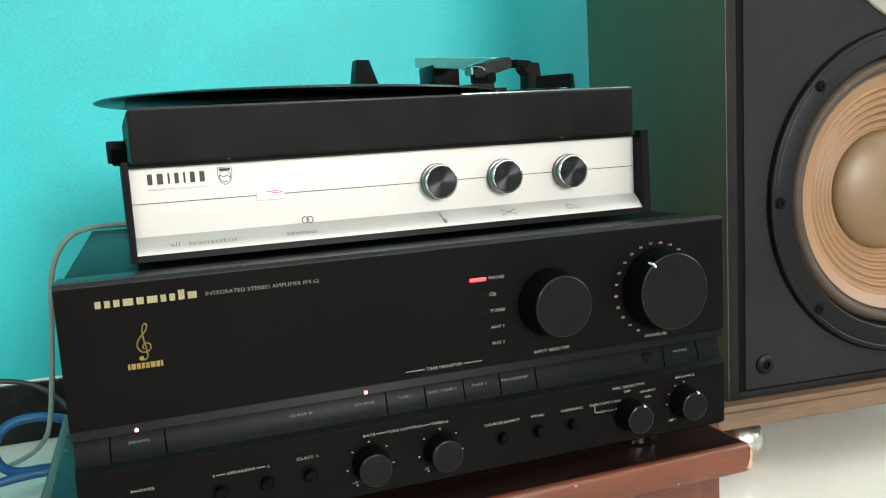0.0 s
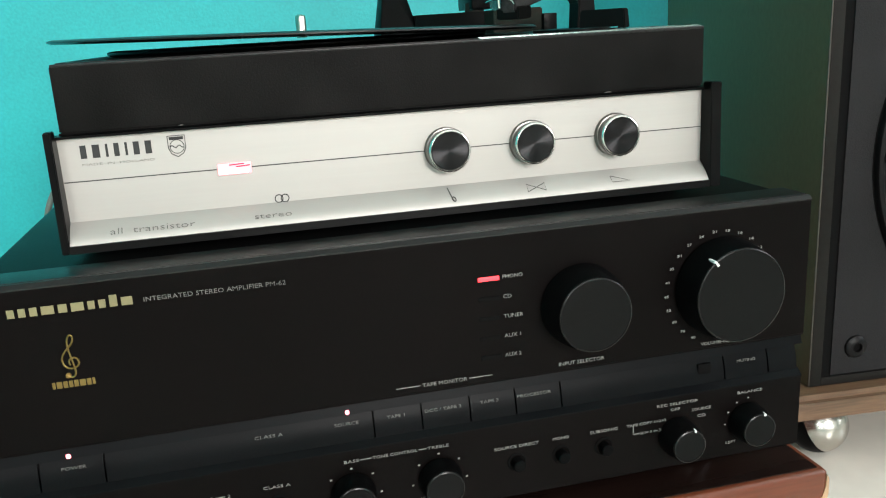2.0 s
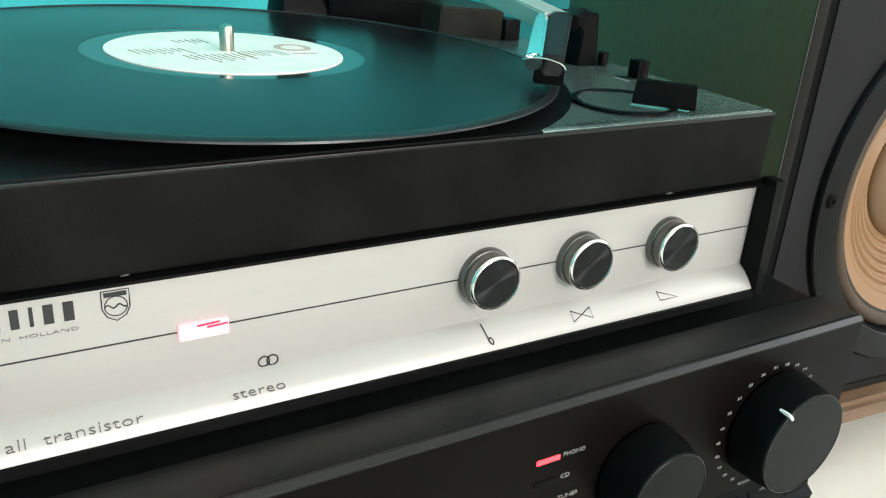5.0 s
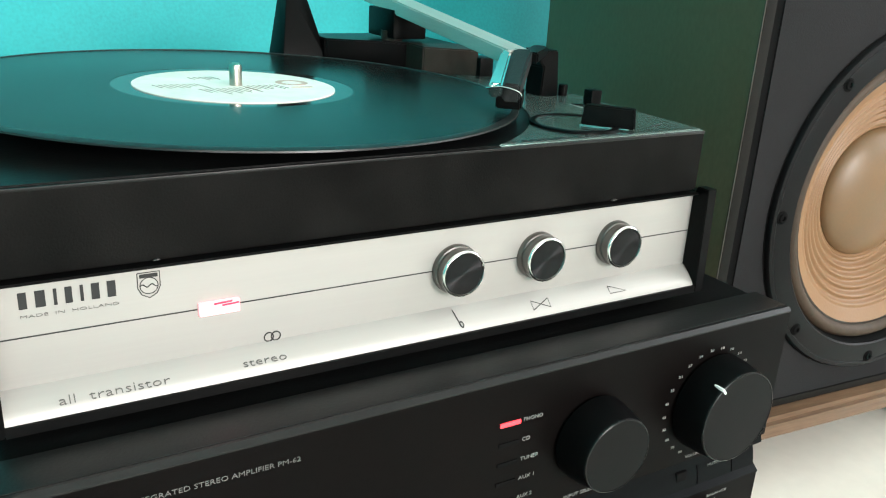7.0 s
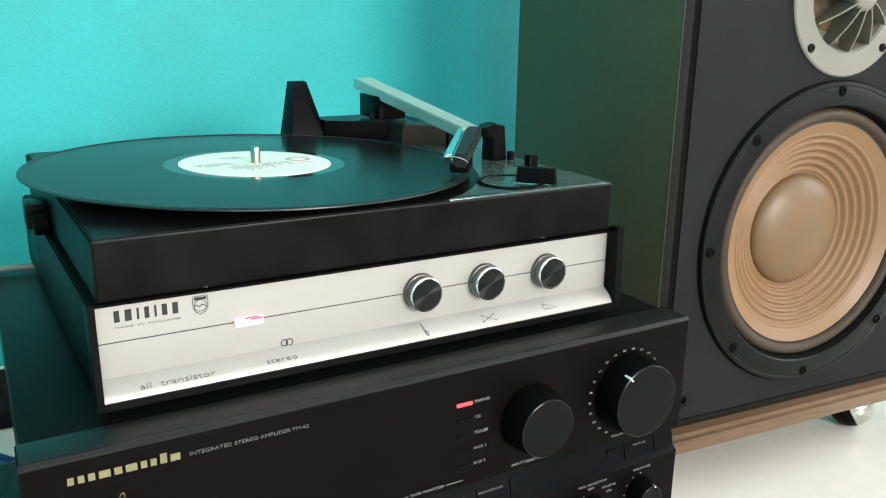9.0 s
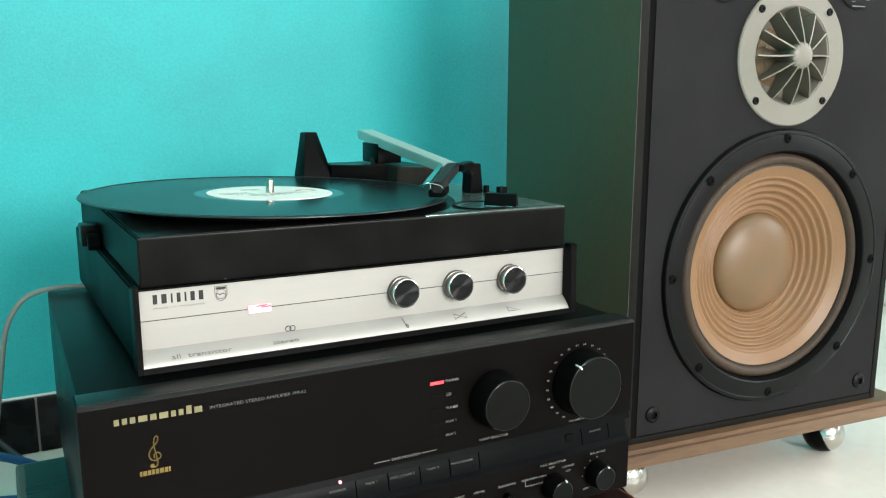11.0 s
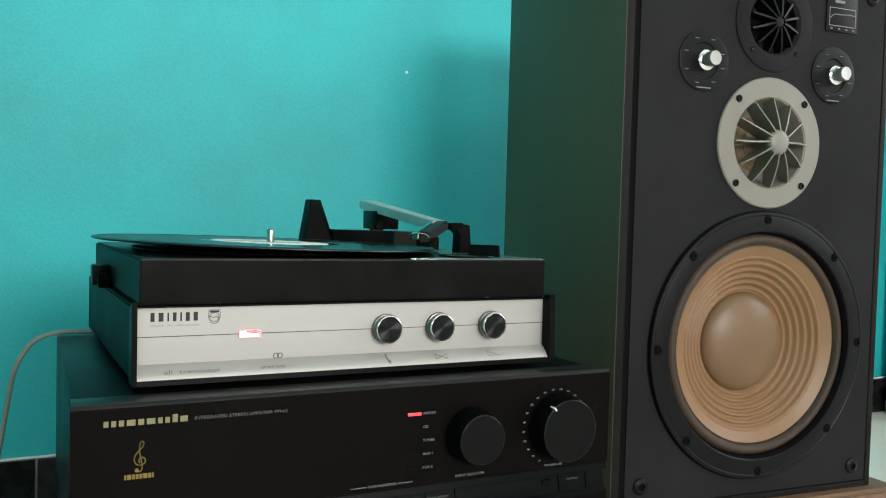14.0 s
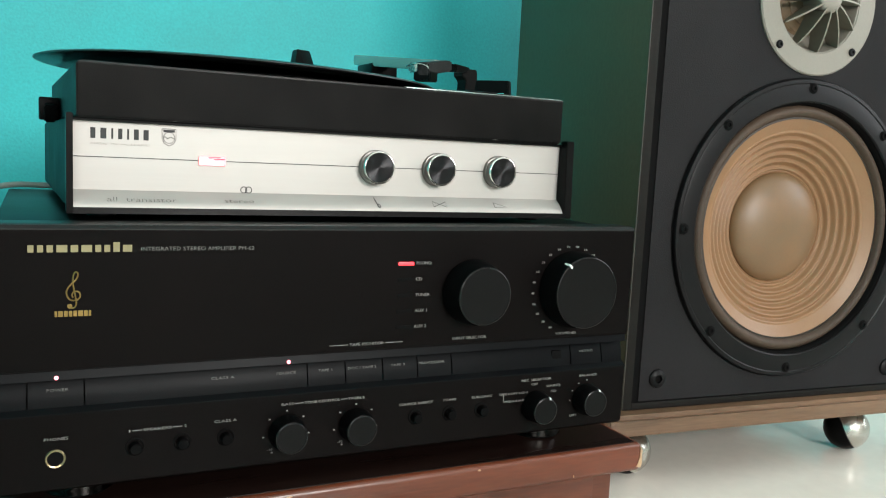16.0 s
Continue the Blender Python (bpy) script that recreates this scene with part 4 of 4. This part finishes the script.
def loudspeaker():
    """Drawn from its own base: x along the front, y into the box, z as in the plan."""
    s = thing("loudspeaker", (SPK[0], SPK[1], FLOOR), "tall black three-way loudspeaker with a tan paper woofer, grille off", "loudspeaker", SPK_YAW, local=True)
    Z = lambda z: z - FLOOR
    U0, U1, B, T, D = -0.0425, 0.3840, Z(0.4555), Z(1.160), 0.306
    for x0, x1 in ((U0, U0 + 0.019), (U1 - 0.019, U1)):
        part("side_panel", box(x0, x1, -0.0046, D, B, T, 0.0012), SPKSIDE, s, "black-green veneered side panel")
    part("bottom_panel", box(U0 + 0.0185, U1 - 0.0185, 0.0, D, B, B + 0.018, 0.0015), SPKSIDE, s)
    part("top_panel", box(U0 + 0.0185, U1 - 0.0185, 0.0, D, T - 0.018, T, 0.0015), SPKSIDE, s)
    part("back_panel", box(U0 + 0.0195, U1 - 0.0195, D - 0.018, D - 0.002, B + 0.0185, T - 0.0185), SPKSIDE, s)
    for q in ((U0 + 0.0014, U0 + 0.0118, B + 0.0003, T - 0.0003), (U1 - 0.0100, U1 - 0.0010, B + 0.0003, T - 0.0003), (U0 + 0.0120, U1 - 0.0102, B + 0.0003, B + 0.0080), (U0 + 0.0120, U1 - 0.0102, T - 0.0080, T - 0.0003)):
        part("front_edge", box(q[0], q[1], -0.0056, -0.0030, q[2], q[3], 0.0005), EDGEGREY, s, "charcoal front edging")
    part("worn_edge", box(U0 - 0.0002, U0 + 0.0013, -0.0052, -0.0044, B + 0.001, T - 0.001), WORNEDGE, s, "thin rubbed line along the cabinet edge")
    gap = bmesh.new()
    for q in ((U0 + 0.0110, U0 + 0.0235, B + 0.0060, T - 0.0060), (U1 - 0.0150, U1 - 0.0090, B + 0.0060, T - 0.0060), (U0 + 0.0235, U1 - 0.0150, B + 0.0060, B + 0.0120), (U0 + 0.0235, U1 - 0.0150, T - 0.0120, T - 0.0060)):
        box(q[0], q[1], -0.0049, 0.0004, q[2], q[3], bm=gap)
    part("shadow_gap", gap, GROOVE, s)
    WC, MC, TC = (0.1780, Z(0.659)), (0.1785, Z(0.9203)), (0.180, Z(1.0735))
    # baffle board with round cut-outs
    part("baffle", baffle_board(U0 + 0.0200, U1 - 0.0125, B + 0.0100, T - 0.0100, -0.0060, 0.016, ((WC, 0.158), (MC, 0.066), (TC, 0.044))), BAFFLE, s, "charcoal grey front board")
    woofer = part("woofer", lathe([(0.1570, 0.018), (0.1580, -0.005), (0.1738, -0.005), (0.1738, -0.0100), (0.1726, -0.0116), (0.1690, -0.0122), (0.1676, -0.0114), (0.1664, -0.0118), (0.1490, -0.0124), (0.1474, -0.0110), (0.1470, 0.018), (0.1570, 0.018)], WC, 128), BASKET, s, "large woofer with a black cast frame")
    part("frame_gap", lathe([(0.1738, -0.0066), (0.1750, -0.0066), (0.1750, -0.0055), (0.1738, -0.0055), (0.1738, -0.0066)], WC, 128), GROOVE, woofer, "dark gap round the frame")
    # shade between frame and surround, put in as a black ring
    part("gap_ring", lathe([(0.1473, -0.0096), (0.1458, -0.0080), (0.1440, -0.0010), (0.1430, 0.0030), (0.1430, 0.018), (0.1473, 0.018), (0.1473, -0.0096)], WC, 128), GROOVE, woofer, "black stepped ring that paints the shaded gap")
    part("surround", lathe([(0.1448, 0.0010), (0.1432, -0.0034), (0.1404, -0.0066), (0.1372, -0.0076), (0.1340, -0.0064), (0.1316, -0.0032), (0.1302, -0.0006), (0.1290, 0.0020), (0.1448, 0.007), (0.1448, 0.0010)], WC, 128), RUBBER, woofer, "brown-black rubber surround")
    part("cone_lip", lathe([(0.1286, -0.0022), (0.1308, -0.0020), (0.1306, -0.0002), (0.1286, -0.0004), (0.1286, -0.0022)], WC, 128), RUBBERLIGHT, woofer)
    # the cone, with rounded steps between its plain outer band and the cap
    prof, n = [], 200
    for i in range(n + 1):
        r = 0.1292 - (0.1292 - 0.0620) * i / n
        d = -0.0018 + 0.0345 * ((0.1292 - r) / 0.0672) ** 0.97
        if 0.0660 < r < 0.1170:
            d += 0.0017 * math.cos(2 * math.pi * (r - 0.0660) / 0.0086) * min(1.0, (0.1170 - r) / 0.006)
        prof.append((r, d))
    part("cone", lathe(prof + [(0.0620, 0.042), (0.1292, 0.003), (0.1292, -0.0018)], WC, 128), CONE, woofer, "ribbed tan paper cone")
    dome = [(0.0660 * math.sin(radians(a)), 0.0305 - 0.0215 * (math.cos(radians(a)))) for a in range(0, 91, 5)]
    part("dust_cap", lathe(dome + [(0.0650, 0.038), (0, 0.038)], WC, 96), DOME, woofer, "smooth tan domed dust cap")
    part("cap_seam", lathe([(0.0652, 0.0305), (0.0675, 0.0288), (0.0690, 0.0290), (0.0685, 0.0345), (0.0652, 0.0305)], WC, 96), CONE, woofer)
    for u, z, y in ((0.055, -0.0455, 0.0270), (0.098, -0.037, 0.0102)):
        part("stain", lathe([(0, y), (0.0011, y + 0.0003), (0.0013, y + 0.0012), (0, y + 0.0012)], (WC[0] + u, WC[1] + z), 12), RUBBERLIGHT, woofer, "small dark stain on the cone")
    for i in range(8):
        w = radians(45 * i)
        x, z = WC[0] + 0.1630 * math.cos(w), WC[1] + 0.1630 * math.sin(w)
        sc = part("screw", lathe([(0.0046, -0.0110), (0.0046, -0.0132), (0.0038, -0.0140), (0.0022, -0.0140), (0.0018, -0.0126), (0, -0.0126)], (x, z), 16), GROOVE, woofer, "black socket-head screw")
        part("screw_notch", lathe([(0, -0.0110), (0.0062, -0.0110), (0.0062, -0.0123), (0.0056, -0.0127), (0, -0.0127)], (x, z), 18), GROOVE, woofer, "dark recess round the screw")
    # midrange with a bladed lens
    mid = part("midrange", lathe([(0.0580, -0.0085), (0.0588, -0.0095), (0.0822, -0.0095), (0.0838, -0.0080), (0.0838, -0.0050), (0.0655, 0.020), (0.0580, 0.020), (0.0580, -0.0085)], MC, 96), MIDGREY, s, "midrange unit with a satin grey flange")
    part("bowl", lathe([(0.0584, -0.0086), (0.0572, -0.0082), (0.0562, -0.0064), (0.0545, -0.0010), (0.0515, 0.0060), (0.0470, 0.0120), (0.0420, 0.0158), (0.0370, 0.0180), (0.0370, 0.0235), (0.0582, 0.0235), (0.0584, -0.0086)], MC, 72), MIDGREY, mid, "satin grey flared bowl behind the vanes")
    part("throat", lathe([(0.0400, 0.0195), (0.0365, 0.0180), (0.0345, 0.0160), (0.0325, 0.0166), (0.0275, 0.0135), (0.0258, 0.0115), (0.0238, 0.0122), (0.0150, 0.0070), (0.0, 0.0060), (0.0, 0.023), (0.0400, 0.023), (0.0400, 0.0195)], MC, 64), MIDDARK, mid, "brown ribbed throat")
    part("hub", lathe([(0, -0.0278), (0.0090, -0.0275), (0.0140, -0.0262), (0.0160, -0.0240), (0.0164, -0.0190), (0.0150, -0.0150), (0.0110, 0.006), (0, 0.006)], MC, 48), MIDGREY, mid, "round satin grey hub")
    lens_blades(mid, MC, 12, 0.0120, 0.0572, MIDBLADE, -0.0268, -0.0125, 0.0150, 1.2, 0.0)
    for dx in (-0.0535, 0.0535):
        for dz in (-0.0530, 0.0530):
            part("screw", lathe([(0.0046, -0.0093), (0.0046, -0.0108), (0.0036, -0.0118), (0.0018, -0.0118), (0.0015, -0.0105), (0, -0.0105)], (MC[0] + dx, MC[1] + dz), 16), BASKET, mid)
    # tweeter
    tw = part("tweeter", lathe([(0.0380, -0.0045), (0.0420, -0.0088), (0.0600, -0.0088), (0.0622, -0.0075), (0.0622, -0.0055), (0.0420, 0.012), (0.0380, 0.012), (0.0380, -0.0045)], TC, 80), BAFFLE, s, "tweeter with a black bladed lens")
    part("throat", lathe([(0.0420, -0.005), (0.0380, 0.006), (0.0200, 0.018), (0.0, 0.020), (0.0, 0.023), (0.0420, 0.015), (0.0420, -0.005)], TC, 48), BAFFLE, tw)
    part("hub", lathe([(0, -0.0165), (0.0060, -0.0160), (0.0080, -0.0135), (0.0085, 0.012), (0, 0.012)], TC, 28), BASKET, tw)
    lens_blades(tw, TC, 12, 0.0070, 0.0385, BASKET, -0.0170, -0.0090, 0.004, 1.8, 0.5)
    for a in (45, 135, 225, 315):
        x, z = TC[0] + 0.0505 * math.cos(radians(a)), TC[1] + 0.0515 * math.sin(radians(a))
        part("screw", lathe([(0.0034, -0.0086), (0.0034, -0.0098), (0.0026, -0.0104), (0.0012, -0.0096), (0, -0.0096)], (x, z), 14), BASKET, tw)
    # level controls
    for cx, cz in ((0.0705, Z(1.0155)), (0.2815, Z(1.0155))):
        d = part("level_control", lathe([(0, -0.0055), (0.0360, -0.0055), (0.0372, -0.0068), (0.0372, -0.0078), (0.0352, -0.0082), (0.0225, -0.0078), (0.0215, -0.0062), (0, -0.0062)], (cx, cz), 64), BASKET, s, "round black level control plate")
        part("shaft_collar", lathe([(0, -0.0060), (0.0125, -0.0060), (0.0125, -0.0130), (0.0105, -0.0145), (0, -0.0145)], (cx, cz), 32), CHROME, d, "chromed collar")
        part("level_knob", lathe([(0, -0.0140), (0.0060, -0.0140), (0.0060, -0.0160), (0.0090, -0.0180), (0.0092, -0.0280), (0.0084, -0.0292), (0, -0.0290)], (cx, cz), 32), KNOBMETAL, d, "bright turned metal knob")
        for i, a in enumerate((205, 160, 115, 65, 20, -15, -60, -110)):
            x, z = cx + 0.0292 * math.cos(radians(a)), cz + 0.0292 * math.sin(radians(a))
            part("scale_mark", box(x - 0.0028, x + 0.0028, -0.0087, -0.0080, z - 0.0004, z + 0.0004), PRINTDIM, d)
        part("scale_caption", box(cx - 0.011, cx + 0.011, -0.0087, -0.0080, cz - 0.0338, cz - 0.0324), PRINTDIM, d)
    # name plate with a response curve
    pl = part("name_plate", box(0.2655, 0.3195, -0.0080, -0.0055, Z(1.0735), Z(1.1400), 0.0006), BASKET, s, "dark plate with a printed response graph")
    y = -0.0081
    gx0, gx1, gz0, gz1 = 0.2700, 0.3160, Z(1.0810), Z(1.1050)
    g = bmesh.new()
    for q in ((gx0, gx1, gz0, gz0 + 0.0008), (gx0, gx1, gz1 - 0.0008, gz1), (gx0, gx0 + 0.0008, gz0, gz1), (gx1 - 0.0008, gx1, gz0, gz1)):
        box(q[0], q[1], y - 0.0003, y + 0.0005, q[2], q[3], bm=g)
    tube([(gx0 + 0.002, y, gz0 + 0.010), (gx0 + 0.008, y, gz1 - 0.008), (gx0 + 0.018, y, gz1 - 0.009), (gx0 + 0.030, y, gz1 - 0.0075), (gx1 - 0.001, y, gz1 - 0.008)], 0.0005, 5, g, 2)
    part("response_graph", g, PRINT, pl)
    for x0, x1, z0, z1 in ((0.2790, 0.2960, 1.1115, 1.1150), (0.2790, 0.3150, 1.1185, 1.1240), (0.2700, 0.2755, 1.1150, 1.1240), (0.2720, 0.2760, 1.0765, 1.0785), (0.2860, 0.2890, 1.0765, 1.0785), (0.2990, 0.3020, 1.0765, 1.0785), (0.3110, 0.3140, 1.0765, 1.0785)):
        part("plate_print", box(x0, x1, y - 0.0003, y + 0.0005, Z(z0), Z(z1)), PRINTDIM, pl)
    # sockets for the grille pegs
    for u, z in ((0.0, 0.4905), (0.3470, 0.4865), (0.0, 1.125), (0.3470, 1.125)):
        sk = part("grille_socket", lathe([(0.0044, -0.0100), (0.0078, -0.0096), (0.0102, -0.0078), (0.0106, -0.0055), (0.0044, -0.0055), (0.0044, -0.0100)], (u, Z(z)), 28), BASKET, s, "black rubber grille socket")
        part("socket_hole", cyl((u, Z(z)), 0.0045, -0.0070, -0.0055, seg=20), GROOVE, sk)
    return s


def baffle_board(u0, u1, z0, z1, y0, y1, holes):
    """One board with round openings, their edges carried back into it."""
    bm, edges, rings = bmesh.new(), [], []
    for ring in [[(u0, z0), (u1, z0), (u1, z1), (u0, z1)]] + [[(c[0] + r * math.cos(2 * math.pi * k / 96), c[1] + r * math.sin(2 * math.pi * k / 96)) for k in range(96)] for c, r in holes]:
        vs = [bm.verts.new((p[0], y0, p[1])) for p in ring]
        edges += [bm.edges.new((vs[k], vs[(k + 1) % len(vs)])) for k in range(len(vs))]
        rings.append(vs)
    bmesh.ops.triangle_fill(bm, use_beauty=True, edges=edges)
    for vs in rings:
        back = [bm.verts.new((v.co.x, y1, v.co.z)) for v in vs]
        for k in range(len(vs)):
            m = (k + 1) % len(vs)
            bm.faces.new((vs[k], back[k], back[m], vs[m]))
    return bm


def lens_blades(parent, c, n, r0, r1, material, hub_front, rim_front, back, wide=1.0, turn=0.5):
    """Thin curved vanes that lean from the hub's nose back to the rim of the bowl."""
    for i in range(n):
        a = 2 * math.pi * (i + turn) / n
        bm, rows, m = bmesh.new(), [], 8
        for j in range(m + 1):
            f = j / m
            r = r0 + (r1 - r0) * f
            half = (0.0009 - 0.0002 * f) * (1 + (wide - 1) * math.sin(f * 2.6))
            yf = hub_front + (rim_front - hub_front) * f ** 1.4
            yb = min(back, yf + 0.030 - 0.012 * f)
            row = []
            for g, yy, lean in ((-1, yf, 0.0), (1, yf, 0.0), (1, yb, 0.05), (-1, yb, 0.05)):
                w = a + 0.02 * math.sin(f * math.pi) + lean * f
                d, t = Vector((math.cos(w), 0, math.sin(w))), Vector((-math.sin(w), 0, math.cos(w)))
                row.append(bm.verts.new(Vector((c[0], yy, c[1])) + d * r + t * half * g))
            rows.append(row)
        for A, Bq in zip(rows, rows[1:]):
            for k in range(4):
                bm.faces.new((A[k], A[(k + 1) % 4], Bq[(k + 1) % 4], Bq[k]))
        bm.faces.new(rows[0])
        bm.faces.new(rows[-1][::-1])
        part("vane", bm, material, parent)


loudspeaker()


def wheeled_board():
    b = thing("wheeled_board", (SPK[0], SPK[1], FLOOR), "brown wooden board on clear castors under the loudspeaker", "plinth", SPK_YAW, local=True)
    Z = lambda z: z - FLOOR
    out = []
    u0, u1, w0, w1, r = -0.075, 0.425, -0.024, 0.36, 0.014
    for cx, cy, a0 in ((u1 - r, w1 - r, 0), (u0 + r, w1 - r, 90), (u0 + r, w0 + r, 180), (u1 - r, w0 + r, 270)):
        out += [(cx + r * math.cos(radians(a0 + 30 * k)), cy + r * math.sin(radians(a0 + 30 * k))) for k in range(4)]
    part("board", prism(out, Z(0.4305), Z(0.4550), "z", 0.0055), WALNUT, b, "brown grained board with rounded edges")
    ball = [(0.0280 * math.sin(radians(a)), -0.0280 * math.cos(radians(a))) for a in range(0, 91, 6)]
    for u, w in ((0.004, 0.048), (0.352, 0.048), (0.004, 0.280), (0.352, 0.280)):
        castor = part("castor", cyl((u, w), 0.015, Z(0.4225), Z(0.4305), "z", 24), PLASTIC, b)
        part("stem", cyl((u, w), 0.006, Z(0.410), Z(0.4230), "z", 16), CHROME, castor)
        tilt = Matrix.Translation((u, w, Z(0.3882))) @ pose(0, 0, 0, 0, -28, -50)
        wheel = lathe(ball + [(0.0, 0.0)], (0, 0), 36, "x")
        wheel.transform(tilt)
        part("wheel", wheel, PLASTIC, castor, "black half-ball wheel")
        hood = lathe([(r0, 0.0015 - x) for r0, x in ball] + [(0.0, 0.0015)], (0, 0), 36, "x")
        hood.transform(tilt)
        part("hood", hood, BALLCHROME, castor, "bright metal half-ball hood")
    return b


wheeled_board()


# ---- cables and the far cabinet ----
BLUE = [(-0.80, 0.97, 0.3668), (-0.45, 1.00, 0.3668), (-0.26, 1.025, 0.3740), (-0.208, 1.03, 0.3800), (-0.172, 1.03, 0.3850), (-0.135, 1.03, 0.3870), (-0.080, 1.02, 0.3760), (-0.085, 1.05, 0.3760), (-0.140, 1.045, 0.3860), (-0.175, 1.035, 0.3880), (-0.191, 1.030, 0.4050), (-0.192, 1.030, 0.4280), (-0.178, 1.030, 0.4480), (-0.155, 1.030, 0.4540), (-0.125, 1.035, 0.4490), (-0.080, 1.04, 0.4250), (-0.030, 1.05, 0.3850), (0.05, 1.06, 0.3668), (0.20, 1.08, 0.3668)]
solid("grey_cable", tube([(0.02, 0.872, 0.6790), (-0.018, 0.872, 0.6785), (-0.050, 0.874, 0.6795), (-0.073, 0.878, 0.6735), (-0.087, 0.885, 0.6560), (-0.096, 0.895, 0.6330), (-0.1005, 0.91, 0.600), (-0.107, 0.93, 0.555), (-0.115, 0.95, 0.500), (-0.122, 0.965, 0.465), (-0.130, 0.98, 0.440), (-0.160, 1.05, 0.400), (-0.210, 1.08, 0.378), (-0.270, 1.08, 0.3648), (-0.60, 1.02, 0.3648)], 0.0028), GREYCABLE, "thin grey mains cable looping down behind the amplifier", "cable", at=(-0.10, 0.95, FLOOR))
solid("blue_cable", tube(BLUE, 0.0054, 12), BLUECABLE, "thick blue cable in a loose coil on the floor", "cable", at=(-0.18, 1.03, FLOOR))
solid("black_cable", tube([(-0.60, 1.19, 0.375), (-0.36, 1.20, 0.430), (-0.226, 1.205, 0.4600), (-0.186, 1.205, 0.4560), (-0.150, 1.20, 0.440), (-0.110, 1.17, 0.400), (-0.06, 1.12, 0.3640), (0.05, 1.08, 0.3640)], 0.0035), BLACKCABLE, "thin black cable arching against the skirting", "cable", at=(-0.2, 1.2, FLOOR))


def far_cabinet():
    c = thing("cabinet", (2.1, 1.05, FLOOR), "blue-black cabinet with a grey-lilac front and white base", "cabinet")
    part("side_frame", box(1.822, 1.834, 1.09, 1.22, 0.425, 1.55, 0.003), INKBLUE, c)
    part("front", box(1.8345, 2.30, 1.095, 1.22, 0.435, 1.55, 0.004), LILAC, c, "grey-lilac front panel")
    part("base", box(1.812, 2.31, 1.07, 1.22, FLOOR, 0.424, 0.012, seg=4), WHITEPLASTIC, c, "white rounded base")
    part("handle", lathe([(0, 1.077), (0.006, 1.077), (0.008, 1.083), (0.005, 1.091), (0, 1.097)], (1.845, 0.72), 18), WHITEPLASTIC, c, "small white knob")
    return c


far_cabinet()
